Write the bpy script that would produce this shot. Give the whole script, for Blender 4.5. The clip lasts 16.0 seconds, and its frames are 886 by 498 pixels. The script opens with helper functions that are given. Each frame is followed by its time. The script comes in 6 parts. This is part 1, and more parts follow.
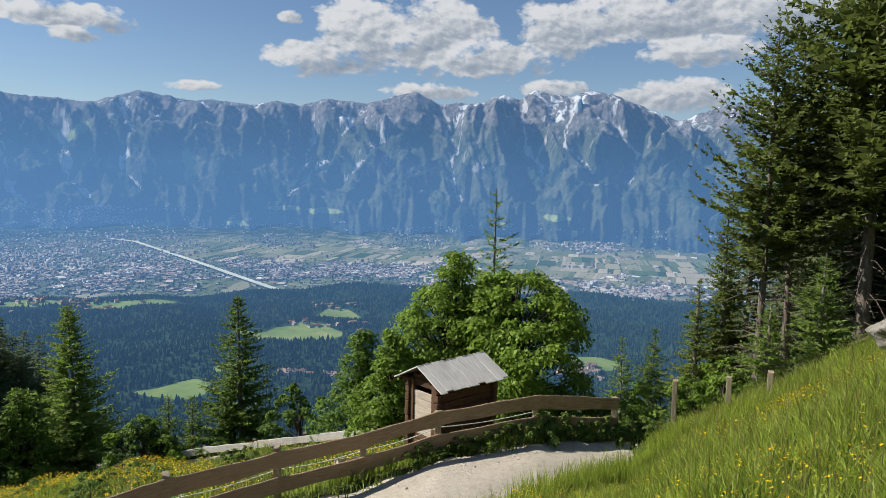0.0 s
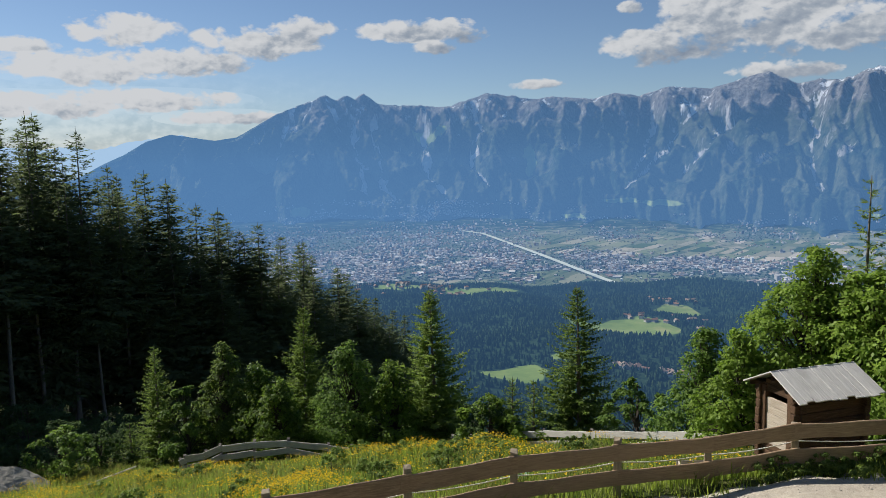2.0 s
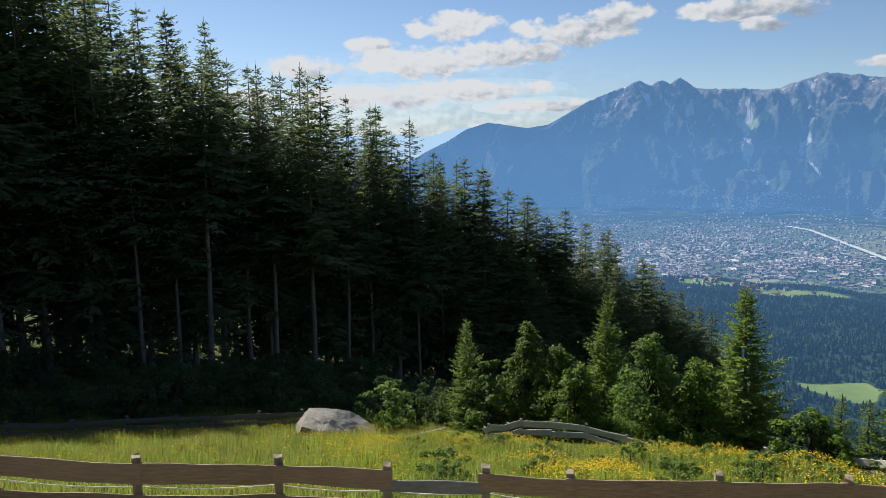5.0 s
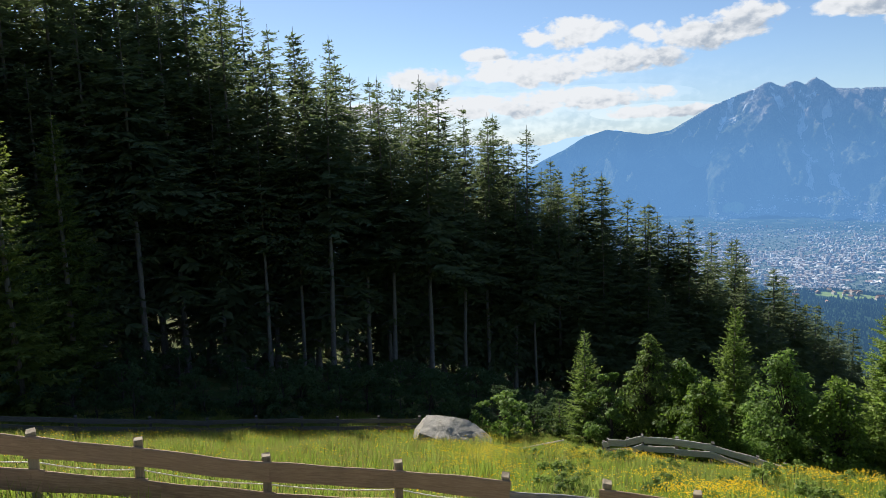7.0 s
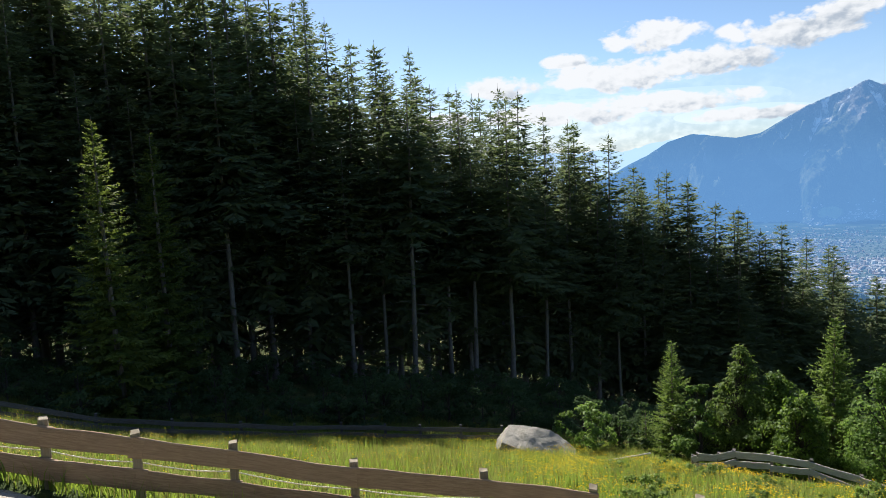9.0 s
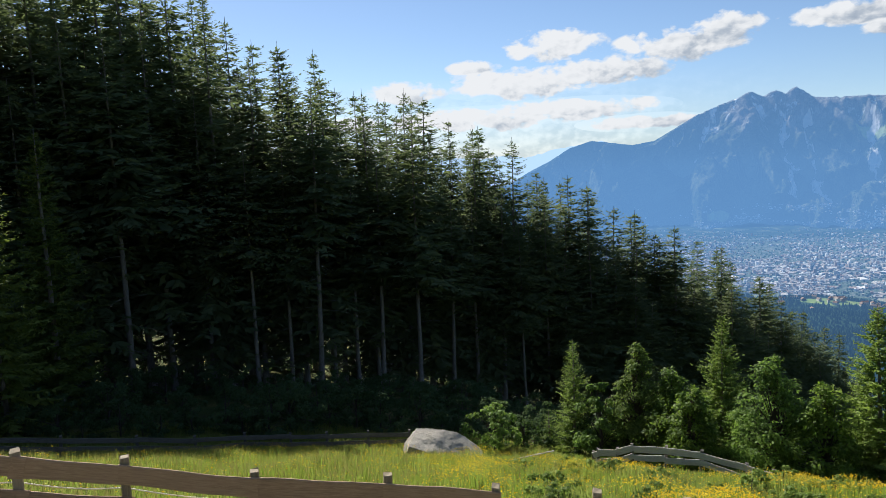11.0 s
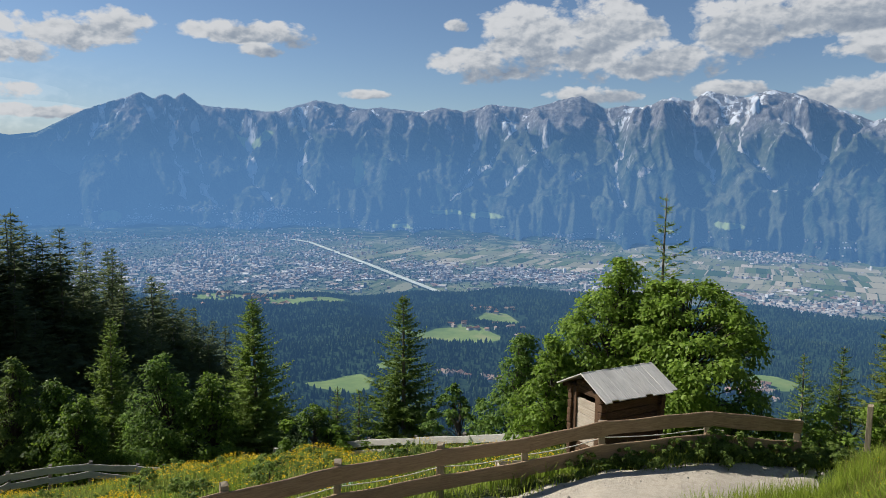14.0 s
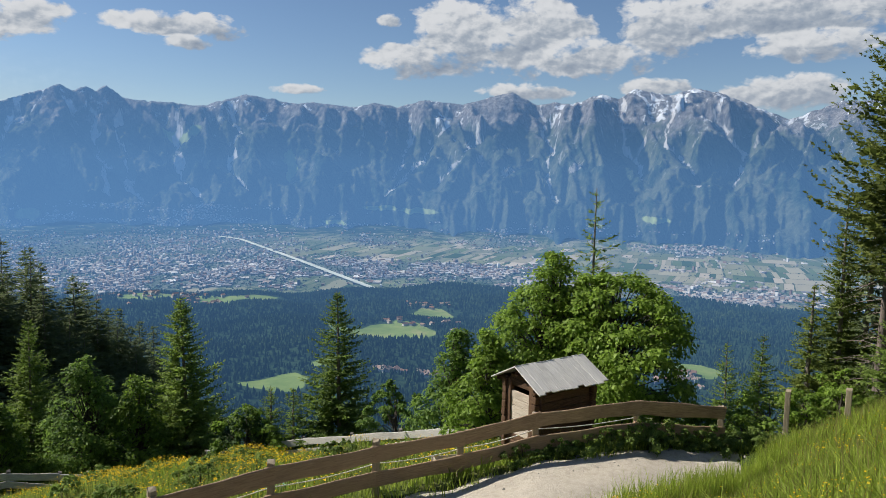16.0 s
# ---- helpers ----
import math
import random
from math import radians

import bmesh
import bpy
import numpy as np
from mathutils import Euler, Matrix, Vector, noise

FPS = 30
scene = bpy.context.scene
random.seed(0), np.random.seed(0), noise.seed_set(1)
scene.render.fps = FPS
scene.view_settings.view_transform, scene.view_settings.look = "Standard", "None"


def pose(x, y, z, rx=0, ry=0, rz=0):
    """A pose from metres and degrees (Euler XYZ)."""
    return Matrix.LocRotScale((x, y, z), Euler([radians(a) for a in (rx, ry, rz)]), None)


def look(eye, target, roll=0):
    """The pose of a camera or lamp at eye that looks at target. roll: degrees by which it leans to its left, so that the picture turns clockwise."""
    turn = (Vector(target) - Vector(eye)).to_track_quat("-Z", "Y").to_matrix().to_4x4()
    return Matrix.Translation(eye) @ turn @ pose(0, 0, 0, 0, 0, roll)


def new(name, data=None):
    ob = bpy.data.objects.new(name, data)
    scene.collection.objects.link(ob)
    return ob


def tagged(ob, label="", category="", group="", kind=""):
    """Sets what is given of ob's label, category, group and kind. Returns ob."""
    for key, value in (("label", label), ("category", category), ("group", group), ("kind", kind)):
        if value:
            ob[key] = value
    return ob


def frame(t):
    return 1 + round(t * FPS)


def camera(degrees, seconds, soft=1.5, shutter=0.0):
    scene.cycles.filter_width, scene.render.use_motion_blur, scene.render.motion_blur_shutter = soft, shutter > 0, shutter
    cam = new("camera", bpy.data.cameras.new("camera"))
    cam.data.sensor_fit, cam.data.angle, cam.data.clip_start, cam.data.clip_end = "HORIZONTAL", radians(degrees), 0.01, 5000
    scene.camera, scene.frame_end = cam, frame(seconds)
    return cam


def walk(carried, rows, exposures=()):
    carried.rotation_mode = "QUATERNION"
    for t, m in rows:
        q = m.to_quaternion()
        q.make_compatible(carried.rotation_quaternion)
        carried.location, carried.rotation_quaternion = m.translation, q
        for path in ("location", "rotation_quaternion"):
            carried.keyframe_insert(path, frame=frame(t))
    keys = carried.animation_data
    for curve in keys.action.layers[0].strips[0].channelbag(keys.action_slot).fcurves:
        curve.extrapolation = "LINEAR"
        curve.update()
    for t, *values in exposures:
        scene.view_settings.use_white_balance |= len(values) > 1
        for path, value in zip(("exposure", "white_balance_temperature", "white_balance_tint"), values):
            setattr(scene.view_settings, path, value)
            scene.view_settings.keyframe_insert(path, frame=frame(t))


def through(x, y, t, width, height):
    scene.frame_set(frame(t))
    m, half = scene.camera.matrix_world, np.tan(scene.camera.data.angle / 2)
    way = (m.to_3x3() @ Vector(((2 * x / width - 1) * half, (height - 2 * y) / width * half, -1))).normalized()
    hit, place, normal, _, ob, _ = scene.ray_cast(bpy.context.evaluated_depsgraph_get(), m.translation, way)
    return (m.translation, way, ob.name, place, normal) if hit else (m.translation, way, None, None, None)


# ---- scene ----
cam = camera(62.46, 16.0, soft=0.75)
PATH = [  # seconds, place in metres, yaw, pitch, roll in degrees
    (0.0, -0.046, 0.475, 0.013, 1.68, -6.40, -1.19),
    (0.5, -0.073, 0.470, 0.013, 6.24, -6.49, -0.75),
    (1.0, -0.098, 0.441, 0.028, 14.23, -6.58, 0.24),
    (1.5, -0.121, 0.400, 0.028, 21.71, -6.73, 0.88),
    (2.0, -0.148, 0.376, 0.036, 27.53, -6.98, 1.15),
    (2.5, -0.171, 0.348, 0.046, 31.27, -7.30, 1.06),
    (3.0, -0.194, 0.333, 0.044, 34.80, -7.30, 0.93),
    (3.5, -0.239, 0.335, 0.032, 39.07, -7.27, 1.00),
    (4.0, -0.274, 0.327, 0.019, 43.50, -7.26, 1.11),
    (4.5, -0.322, 0.297, 0.015, 47.49, -7.42, 0.50),
    (5.0, -0.350, 0.269, 0.006, 51.23, -7.57, 0.85),
    (7.5, -0.405, 0.212, 0.003, 63.42, -6.22, 2.14),
    (8.0, -0.413, 0.167, 0.011, 66.24, -5.88, 2.57),
    (10.5, -0.392, 0.175, -0.017, 66.23, -5.46, 3.10),
    (11.0, -0.366, 0.234, -0.017, 59.19, -5.67, 2.52),
    (11.5, -0.333, 0.293, -0.020, 51.32, -5.82, 1.97),
    (12.0, -0.306, 0.335, -0.015, 44.73, -5.94, 1.53),
    (12.5, -0.281, 0.377, -0.018, 36.70, -6.15, 0.88),
    (13.0, -0.245, 0.426, -0.013, 27.43, -6.30, -0.05),
    (13.5, -0.201, 0.468, -0.017, 19.13, -6.28, -0.76),
    (14.0, -0.180, 0.492, -0.027, 14.22, -6.26, -1.09),
    (14.5, -0.171, 0.509, -0.034, 10.43, -6.35, -1.40),
    (15.0, -0.173, 0.517, -0.038, 8.17, -6.45, -1.58),
    (15.5, -0.169, 0.525, -0.038, 8.55, -6.54, -1.37),
    (16.0, -0.167, 0.530, -0.040, 9.09, -6.49, -1.14),
]
walk(cam, [(t, pose(x, y, z, 90 + p, r, w)) for t, x, y, z, w, p, r in PATH], [(0.0, 0.58, 6120, 10), (1.0, 0.42, 6120, 10), (2.0, 0.43, 6120, 10), (3.0, 0.56, 6120, 10), (5.0, 0.66, 6120, 10), (7.5, 0.97, 6120, 10), (8.5, 1.03, 6120, 10), (10.5, 0.97, 6120, 10), (11.5, 0.80, 6120, 10), (12.5, 0.60, 6120, 10), (13.5, 0.45, 6120, 10), (14.5, 0.46, 6120, 10), (16.0, 0.55, 6120, 10)])

# ---------------------------------------------------------------- node helpers
def put(net, socket, value):
    if isinstance(value, bpy.types.NodeSocket):
        net.links.new(value, socket)
    else:
        socket.default_value = value


def rgb(r, g, b):
    return (r, g, b, 1.0)


def n_math(net, op, a, b=0.0, clamp=False):
    n = net.nodes.new("ShaderNodeMath")
    n.operation, n.use_clamp = op, clamp
    put(net, n.inputs[0], a), put(net, n.inputs[1], b)
    return n.outputs[0]


def n_noise(net, vec, scale, detail=4.0, rough=0.55, distortion=0.0):
    n = net.nodes.new("ShaderNodeTexNoise")
    if vec is not None:
        put(net, n.inputs["Vector"], vec)
    put(net, n.inputs["Scale"], scale), put(net, n.inputs["Detail"], detail)
    put(net, n.inputs["Roughness"], rough), put(net, n.inputs["Distortion"], distortion)
    return n.outputs["Fac"]


def n_map(net, vec, scale=(1, 1, 1), rot=(0, 0, 0), loc=(0, 0, 0)):
    n = net.nodes.new("ShaderNodeMapping")
    put(net, n.inputs["Vector"], vec)
    n.inputs["Scale"].default_value, n.inputs["Rotation"].default_value, n.inputs["Location"].default_value = scale, rot, loc
    return n.outputs[0]


def n_ramp(net, fac, stops):
    n = net.nodes.new("ShaderNodeValToRGB")
    put(net, n.inputs[0], fac)
    el = n.color_ramp.elements
    while len(el) < len(stops):
        el.new(0.5)
    for e, (p, c) in zip(el, stops):
        e.position = p
        e.color = c if len(c) == 4 else (*c, 1.0)
    return n.outputs[0]


def n_mix(net, fac, a, b, blend="MIX"):
    n = net.nodes.new("ShaderNodeMix")
    n.data_type, n.blend_type = "RGBA", blend
    put(net, n.inputs[0], fac), put(net, n.inputs[6], a), put(net, n.inputs[7], b)
    return n.outputs[2]


def n_range(net, v, a, b, c=0.0, d=1.0):
    n = net.nodes.new("ShaderNodeMapRange")
    for s, k in zip(n.inputs[:5], (v, a, b, c, d)):
        put(net, s, k)
    return n.outputs[0]


def n_bump(net, height, strength, distance=0.02):
    n = net.nodes.new("ShaderNodeBump")
    put(net, n.inputs["Strength"], strength), put(net, n.inputs["Distance"], distance), put(net, n.inputs["Height"], height)
    return n.outputs[0]


def n_place(net):
    return net.nodes.new("ShaderNodeNewGeometry").outputs["Position"]


def n_object(net):
    return net.nodes.new("ShaderNodeTexCoord").outputs["Object"]


def n_attr(net, name):
    n = net.nodes.new("ShaderNodeAttribute")
    n.attribute_name = name
    return n.outputs["Fac"]


def n_random(net):
    return net.nodes.new("ShaderNodeObjectInfo").outputs["Random"]


def n_island(net):
    return net.nodes.new("ShaderNodeNewGeometry").outputs["Random Per Island"]


def material(name):
    m = bpy.data.materials.new(name)
    m.use_nodes = True
    m.node_tree.nodes.clear()
    out = m.node_tree.nodes.new("ShaderNodeOutputMaterial")
    return m, m.node_tree, out.inputs["Surface"]


def surface(net, colour, rough=0.8, normal=None, metal=0.0, spec=0.3):
    n = net.nodes.new("ShaderNodeBsdfPrincipled")
    put(net, n.inputs["Base Color"], colour), put(net, n.inputs["Roughness"], rough)
    put(net, n.inputs["Metallic"], metal), put(net, n.inputs["Specular IOR Level"], spec)
    if normal is not None:
        put(net, n.inputs["Normal"], normal)
    return n.outputs[0]


def n_shader_mix(net, fac, a, b):
    n = net.nodes.new("ShaderNodeMixShader")
    put(net, n.inputs[0], fac), put(net, n.inputs[1], a), put(net, n.inputs[2], b)
    return n.outputs[0]


# ---------------------------------------------------------------- sky and sun
SUN_YAW, SUN_HEIGHT = 85.0, 39.0
CLOUDS = [  # yaw, height, half width, half height, in degrees
    (12.0, 8.0, 3.8, 1.7), (7.6, 9.8, 5.6, 3.1), (2.9, 9.8, 6.1, 3.6), (-1.4, 8.2, 6.6, 1.8), (-7.4, 10.4, 4.6, 2.6),
    (-14.7, 11.3, 9.7, 2.6), (-21.5, 11.4, 7.6, 2.5), (-17.2, 8.7, 5.6, 1.3), (-15.4, 5.6, 5.1, 1.5), (3.3, 5.7, 4.6, 0.8),
    (20.0, 5.5, 2.5, 0.5), (28.4, 9.6, 6.6, 1.1), (28.2, 8.5, 2.0, 0.7), (13.3, 10.8, 1.4, 0.7), (-6.9, 6.1, 3.4, 0.8),
    (50.3, 9.4, 4.3, 1.4), (41.2, 8.8, 5.4, 1.45), (38.2, 9.6, 3.1, 1.3), (46.2, 7.5, 5.2, 1.3), (53.0, 6.8, 6.8, 1.4),
    (56.3, 8.1, 2.5, 0.7), (49.0, 4.6, 8.0, 1.0), (61.7, 6.5, 4.0, 1.1), (57.0, 4.2, 8.0, 1.1), (66.5, 4.2, 4.0, 0.7), (44.0, 3.4, 5.0, 0.7)]


def make_world():
    w = bpy.data.worlds.new("sky")
    scene.world = w
    w.use_nodes = True
    net = w.node_tree
    net.nodes.clear()
    out = net.nodes.new("ShaderNodeOutputWorld")
    sky = net.nodes.new("ShaderNodeTexSky")
    sky.sky_type, sky.sun_disc = "NISHITA", False
    sky.sun_elevation, sky.sun_rotation = radians(SUN_HEIGHT), radians(-SUN_YAW)
    sky.altitude, sky.air_density, sky.dust_density, sky.ozone_density = 1500, 1.0, 0.6, 2.3
    way = net.nodes.new("ShaderNodeTexCoord").outputs["Generated"]
    sep = net.nodes.new("ShaderNodeSeparateXYZ")
    put(net, sep.inputs[0], way)
    yaw = n_math(net, "MULTIPLY", n_math(net, "ARCTAN2", n_math(net, "MULTIPLY", sep.outputs[0], -1.0), sep.outputs[1]), 57.2958)
    height = n_math(net, "MULTIPLY", n_math(net, "ARCSINE", sep.outputs[2]), 57.2958)
    com = net.nodes.new("ShaderNodeCombineXYZ")
    put(net, com.inputs[0], yaw), put(net, com.inputs[1], height)
    p = com.outputs[0]
    dens = crest = 0.0
    for a, e, rx, ry in CLOUDS:
        m = net.nodes.new("ShaderNodeVectorMath")
        m.operation = "MULTIPLY_ADD"
        put(net, m.inputs[0], p)
        m.inputs[1].default_value, m.inputs[2].default_value = (1 / rx, 1 / ry, 0), (-a / rx, -e / ry, 0)
        d = net.nodes.new("ShaderNodeVectorMath")
        d.operation = "DOT_PRODUCT"
        put(net, d.inputs[0], m.outputs[0]), put(net, d.inputs[1], m.outputs[0])
        g = n_math(net, "SUBTRACT", 1.0, d.outputs["Value"], clamp=True)
        dens = n_math(net, "MAXIMUM", dens, g)
        v = net.nodes.new("ShaderNodeVectorMath")
        v.operation = "DOT_PRODUCT"
        put(net, v.inputs[0], m.outputs[0])
        v.inputs[1].default_value = (0.22, 0.45, 0)
        crest = n_math(net, "MAXIMUM", crest, n_math(net, "MULTIPLY", g, n_math(net, "ADD", v.outputs["Value"], 0.5)))
    def heaps(shift):
        """Cauliflower heaps at three sizes, on rough noise."""
        q = n_map(net, p, (1.0, 1.35, 1.0), loc=(*shift, 0))
        rough = n_noise(net, n_map(net, q, (0.36, 0.49, 1.0)), 1.0, 8.0, 0.58, 0.25)
        warp = net.nodes.new("ShaderNodeVectorMath")
        warp.operation = "MULTIPLY_ADD"
        jig = net.nodes.new("ShaderNodeTexNoise")
        put(net, jig.inputs["Vector"], q), put(net, jig.inputs["Scale"], 0.9), put(net, jig.inputs["Detail"], 3.0)
        put(net, warp.inputs[0], jig.outputs["Color"]), put(net, warp.inputs[2], q)
        warp.inputs[1].default_value = (0.9, 0.9, 0)
        total = n_math(net, "MULTIPLY", n_math(net, "SUBTRACT", rough, 0.5), 2.3)
        for scale, amount in ((0.55, 0.30), (1.25, 0.24), (2.9, 0.12)):
            v = net.nodes.new("ShaderNodeTexVoronoi")
            v.feature = "SMOOTH_F1"
            put(net, v.inputs["Vector"], warp.outputs[0]), put(net, v.inputs["Scale"], scale), put(net, v.inputs["Smoothness"], 0.35)
            total = n_math(net, "ADD", total, n_math(net, "MULTIPLY", n_math(net, "SUBTRACT", 0.42, v.outputs["Distance"]), amount * 1.6))
        return total

    billow, above = heaps((0, 0)), heaps((-0.28, -0.42))
    body = n_math(net, "ADD", dens, billow)
    cover = n_math(net, "MULTIPLY", n_range(net, body, 0.12, 0.50), n_range(net, dens, 0.0, 0.15))
    # fair-weather clouds added above the view, unseen, to brighten the shade
    high = n_math(net, "MULTIPLY", n_range(net, n_noise(net, way, 2.6, 6.0, 0.55), 0.56, 0.68), n_range(net, height, 17.0, 30.0))
    cover = n_math(net, "MAXIMUM", cover, high)
    veil = n_math(net, "MULTIPLY", n_range(net, height, 7.5, 0.0, 0.0, 0.75), n_range(net, yaw, 28.0, 48.0))
    cover = n_math(net, "MAXIMUM", cover, veil)
    side = n_math(net, "DIVIDE", crest, n_math(net, "MAXIMUM", dens, 0.02))
    relief = n_math(net, "MULTIPLY", n_math(net, "SUBTRACT", billow, above), 0.75)
    thin = n_math(net, "MULTIPLY", n_range(net, body, 0.3, 1.0), -0.22)
    lit = n_math(net, "ADD", n_math(net, "ADD", n_math(net, "MULTIPLY", side, 1.05), 0.22), n_math(net, "ADD", relief, thin), clamp=True)
    lit = n_math(net, "ADD", lit, n_range(net, yaw, 30.0, 52.0, 0.0, 0.42), clamp=True)
    tone = n_ramp(net, lit, [(0.0, (0.33, 0.40, 0.50)), (0.45, (0.55, 0.60, 0.66)), (0.8, (0.92, 0.92, 0.91)), (1.0, (1.0, 0.99, 0.97))])
    bg_sky = net.nodes.new("ShaderNodeBackground")
    put(net, bg_sky.inputs[0], sky.outputs[0])
    bg_sky.inputs[1].default_value = SKY_STRENGTH
    bg_cloud = net.nodes.new("ShaderNodeBackground")
    put(net, bg_cloud.inputs[0], tone)
    bg_cloud.inputs[1].default_value = CLOUD_STRENGTH
    put(net, out.inputs[0], n_shader_mix(net, cover, bg_sky.outputs[0], bg_cloud.outputs[0]))


SKY_STRENGTH, CLOUD_STRENGTH = 0.059, 0.47
make_world()
sun_ob = new("sun", bpy.data.lights.new("sun", "SUN"))
sun_ob.data.energy, sun_ob.data.angle, sun_ob.data.color = 5.0, radians(0.55), (1.0, 0.92, 0.78)
to_sun = Vector((-math.sin(radians(SUN_YAW)) * math.cos(radians(SUN_HEIGHT)), math.cos(radians(SUN_YAW)) * math.cos(radians(SUN_HEIGHT)), math.sin(radians(SUN_HEIGHT))))
sun_ob.matrix_world = look(to_sun * 100, (0, 0, 0))

# ---------------------------------------------------------------- mesh helpers
def mesh_of(name, verts, faces, smooth=False):
    """A mesh from arrays: vertices (n, 3) and faces (m, k), all with k corners."""
    me = bpy.data.meshes.new(name)
    verts, faces = np.asarray(verts, np.float32), np.asarray(faces, np.int32)
    m, k = faces.shape
    me.vertices.add(len(verts)), me.loops.add(m * k), me.polygons.add(m)
    me.vertices.foreach_set("co", verts.ravel())
    me.loops.foreach_set("vertex_index", faces.ravel())
    me.polygons.foreach_set("loop_start", np.arange(m, dtype=np.int32) * k)
    me.polygons.foreach_set("use_smooth", np.full(m, smooth))
    me.update(calc_edges=True)
    return me


def mesh_bm(name, bm, smooth=False):
    me = bpy.data.meshes.new(name)
    bmesh.ops.recalc_face_normals(bm, faces=bm.faces)
    bm.to_mesh(me)
    bm.free()
    if smooth:
        me.polygons.foreach_set("use_smooth", np.full(len(me.polygons), True))
    return me


def part(name, me, mat, parent=None, label=""):
    """One mesh object under a thing or a part."""
    if isinstance(me, bmesh.types.BMesh):
        me = mesh_bm(name, me)
    ob = new(name, me)
    if not me.materials:
        me.materials.append(mat)
    if parent is not None:
        ob.parent = parent
    if label:
        tagged(ob, label)
    return ob


def thing(name, m, label, category, group="", kind=""):
    ob = new(name)
    ob.empty_display_size = 0.2
    ob.matrix_basis = m
    return tagged(ob, label, category, group, kind)


def bm_box(bm, size, m=Matrix(), bevel=0.0):
    made = bmesh.ops.create_cube(bm, size=1.0, matrix=m @ Matrix.Diagonal((*size, 1)))
    if bevel:
        edges = list({e for v in made["verts"] for e in v.link_edges})
        bmesh.ops.bevel(bm, geom=edges, offset=bevel, segments=2, profile=0.6, affect="EDGES")


def tube(points, radii, sides=7):
    """Vertices and quads of a tube along points."""
    points, radii = np.asarray(points, float), np.asarray(radii, float)
    tang = np.gradient(points, axis=0)
    tang /= np.linalg.norm(tang, axis=1)[:, None] + 1e-9
    ref = np.where(np.abs(tang[:, 2:3]) > 0.9, [[1.0, 0, 0]], [[0, 0, 1.0]])
    u = np.cross(tang, ref)
    u /= np.linalg.norm(u, axis=1)[:, None]
    v = np.cross(tang, u)
    a = np.linspace(0, 2 * np.pi, sides, endpoint=False)
    ring = points[:, None] + radii[:, None, None] * (u[:, None] * np.cos(a)[None, :, None] + v[:, None] * np.sin(a)[None, :, None])
    n = len(points)
    i, j = np.meshgrid(np.arange(n - 1), np.arange(sides), indexing="ij")
    k = (j + 1) % sides
    faces = np.stack([i * sides + j, i * sides + k, (i + 1) * sides + k, (i + 1) * sides + j], -1).reshape(-1, 4)
    return ring.reshape(-1, 3), faces


def join(pieces):
    """Several (vertices, faces) in one."""
    vs, fs, n = [], [], 0
    for v, f in pieces:
        vs.append(np.asarray(v)), fs.append(np.asarray(f) + n)
        n += len(v)
    return np.concatenate(vs), np.concatenate(fs)


# ---------------------------------------------------------------- the lie of the land
# Heights along rays from the viewpoint: road edge, fence, meadow edge, slope, plateau, valley
KNOTS = [-180, -120, -75, -45, -30, -21, -17, -13, -6, 1.5, 8, 15, 22, 30, 41, 56, 75, 90, 97, 110, 140, 180]
NEAR_D = [12, 12, 12, 12, 14, 16.4, 16.6, 15.7, 13.75, 12.35, 11.6, 11.0, 10.2, 9.2, 8.8, 8.7, 8.8, 9.0, 9.4, 10, 11, 12]
NEAR_Z = [3.0, 4.0, 2.6, -0.4, -3.05, -5.0, -5.7, -6.5, -6.18, -6.15, -6.37, -6.36, -6.29, -6.17, -6.19, -6.05, -5.55, -4.69, -4.29, -3.3, -1.0, 3.0]
FENCE_D = [15, 15, 14, 14, 15.5, 18.0, 18.6, 18.9, 17.2, 15.8, 14.9, 14.1, 13.2, 12.3, 11.8, 11.8, 12.0, 12.3, 12.8, 13.5, 14, 15]
FENCE_Z = [3.6, 5.0, 3.0, -0.4, -3.4, -5.5, -6.3, -6.63, -6.23, -6.2, -6.42, -6.41, -6.34, -6.22, -6.24, -6.1, -5.6, -4.74, -4.34, -3.2, -0.6, 3.6]
EDGE_D = [40, 40, 30, 26, 26, 26, 26, 26, 24, 24, 24.5, 26.5, 27.5, 30, 33, 38, 40, 39, 38, 38, 38, 40]
EDGE_Z = [14, 16, 6, 0, -4.5, -7.2, -8.6, -9.8, -8.7, -8.9, -9.55, -10.3, -10.95, -11.95, -13.5, -15.05, -14.4, -12.4, -10.4, -6.5, 2, 14]
Z90 = [34, 30, 18, -4, -24, -34, -38, -41, -42, -42, -42, -42, -42, -41, -36, -27, -21, -19, -16, -6, 14, 34]
Z200 = [75, 65, 40, 0, -55, -80, -88, -92, -95, -95, -95, -95, -92, -86, -76, -50, -20, -8, -2, 10, 40, 75]
Z600 = [180, 150, 100, -40, -170, -195, -198, -200, -200, -200, -200, -200, -200, -200, -195, -180, -140, -100, -80, 0, 90, 180]
Z1300 = [300, 260, 180, -80, -200, -215, -215, -215, -215, -215, -215, -215, -215, -215, -215, -215, -190, -150, -120, 0, 160, 300]
VALLEY_Z = -320.0


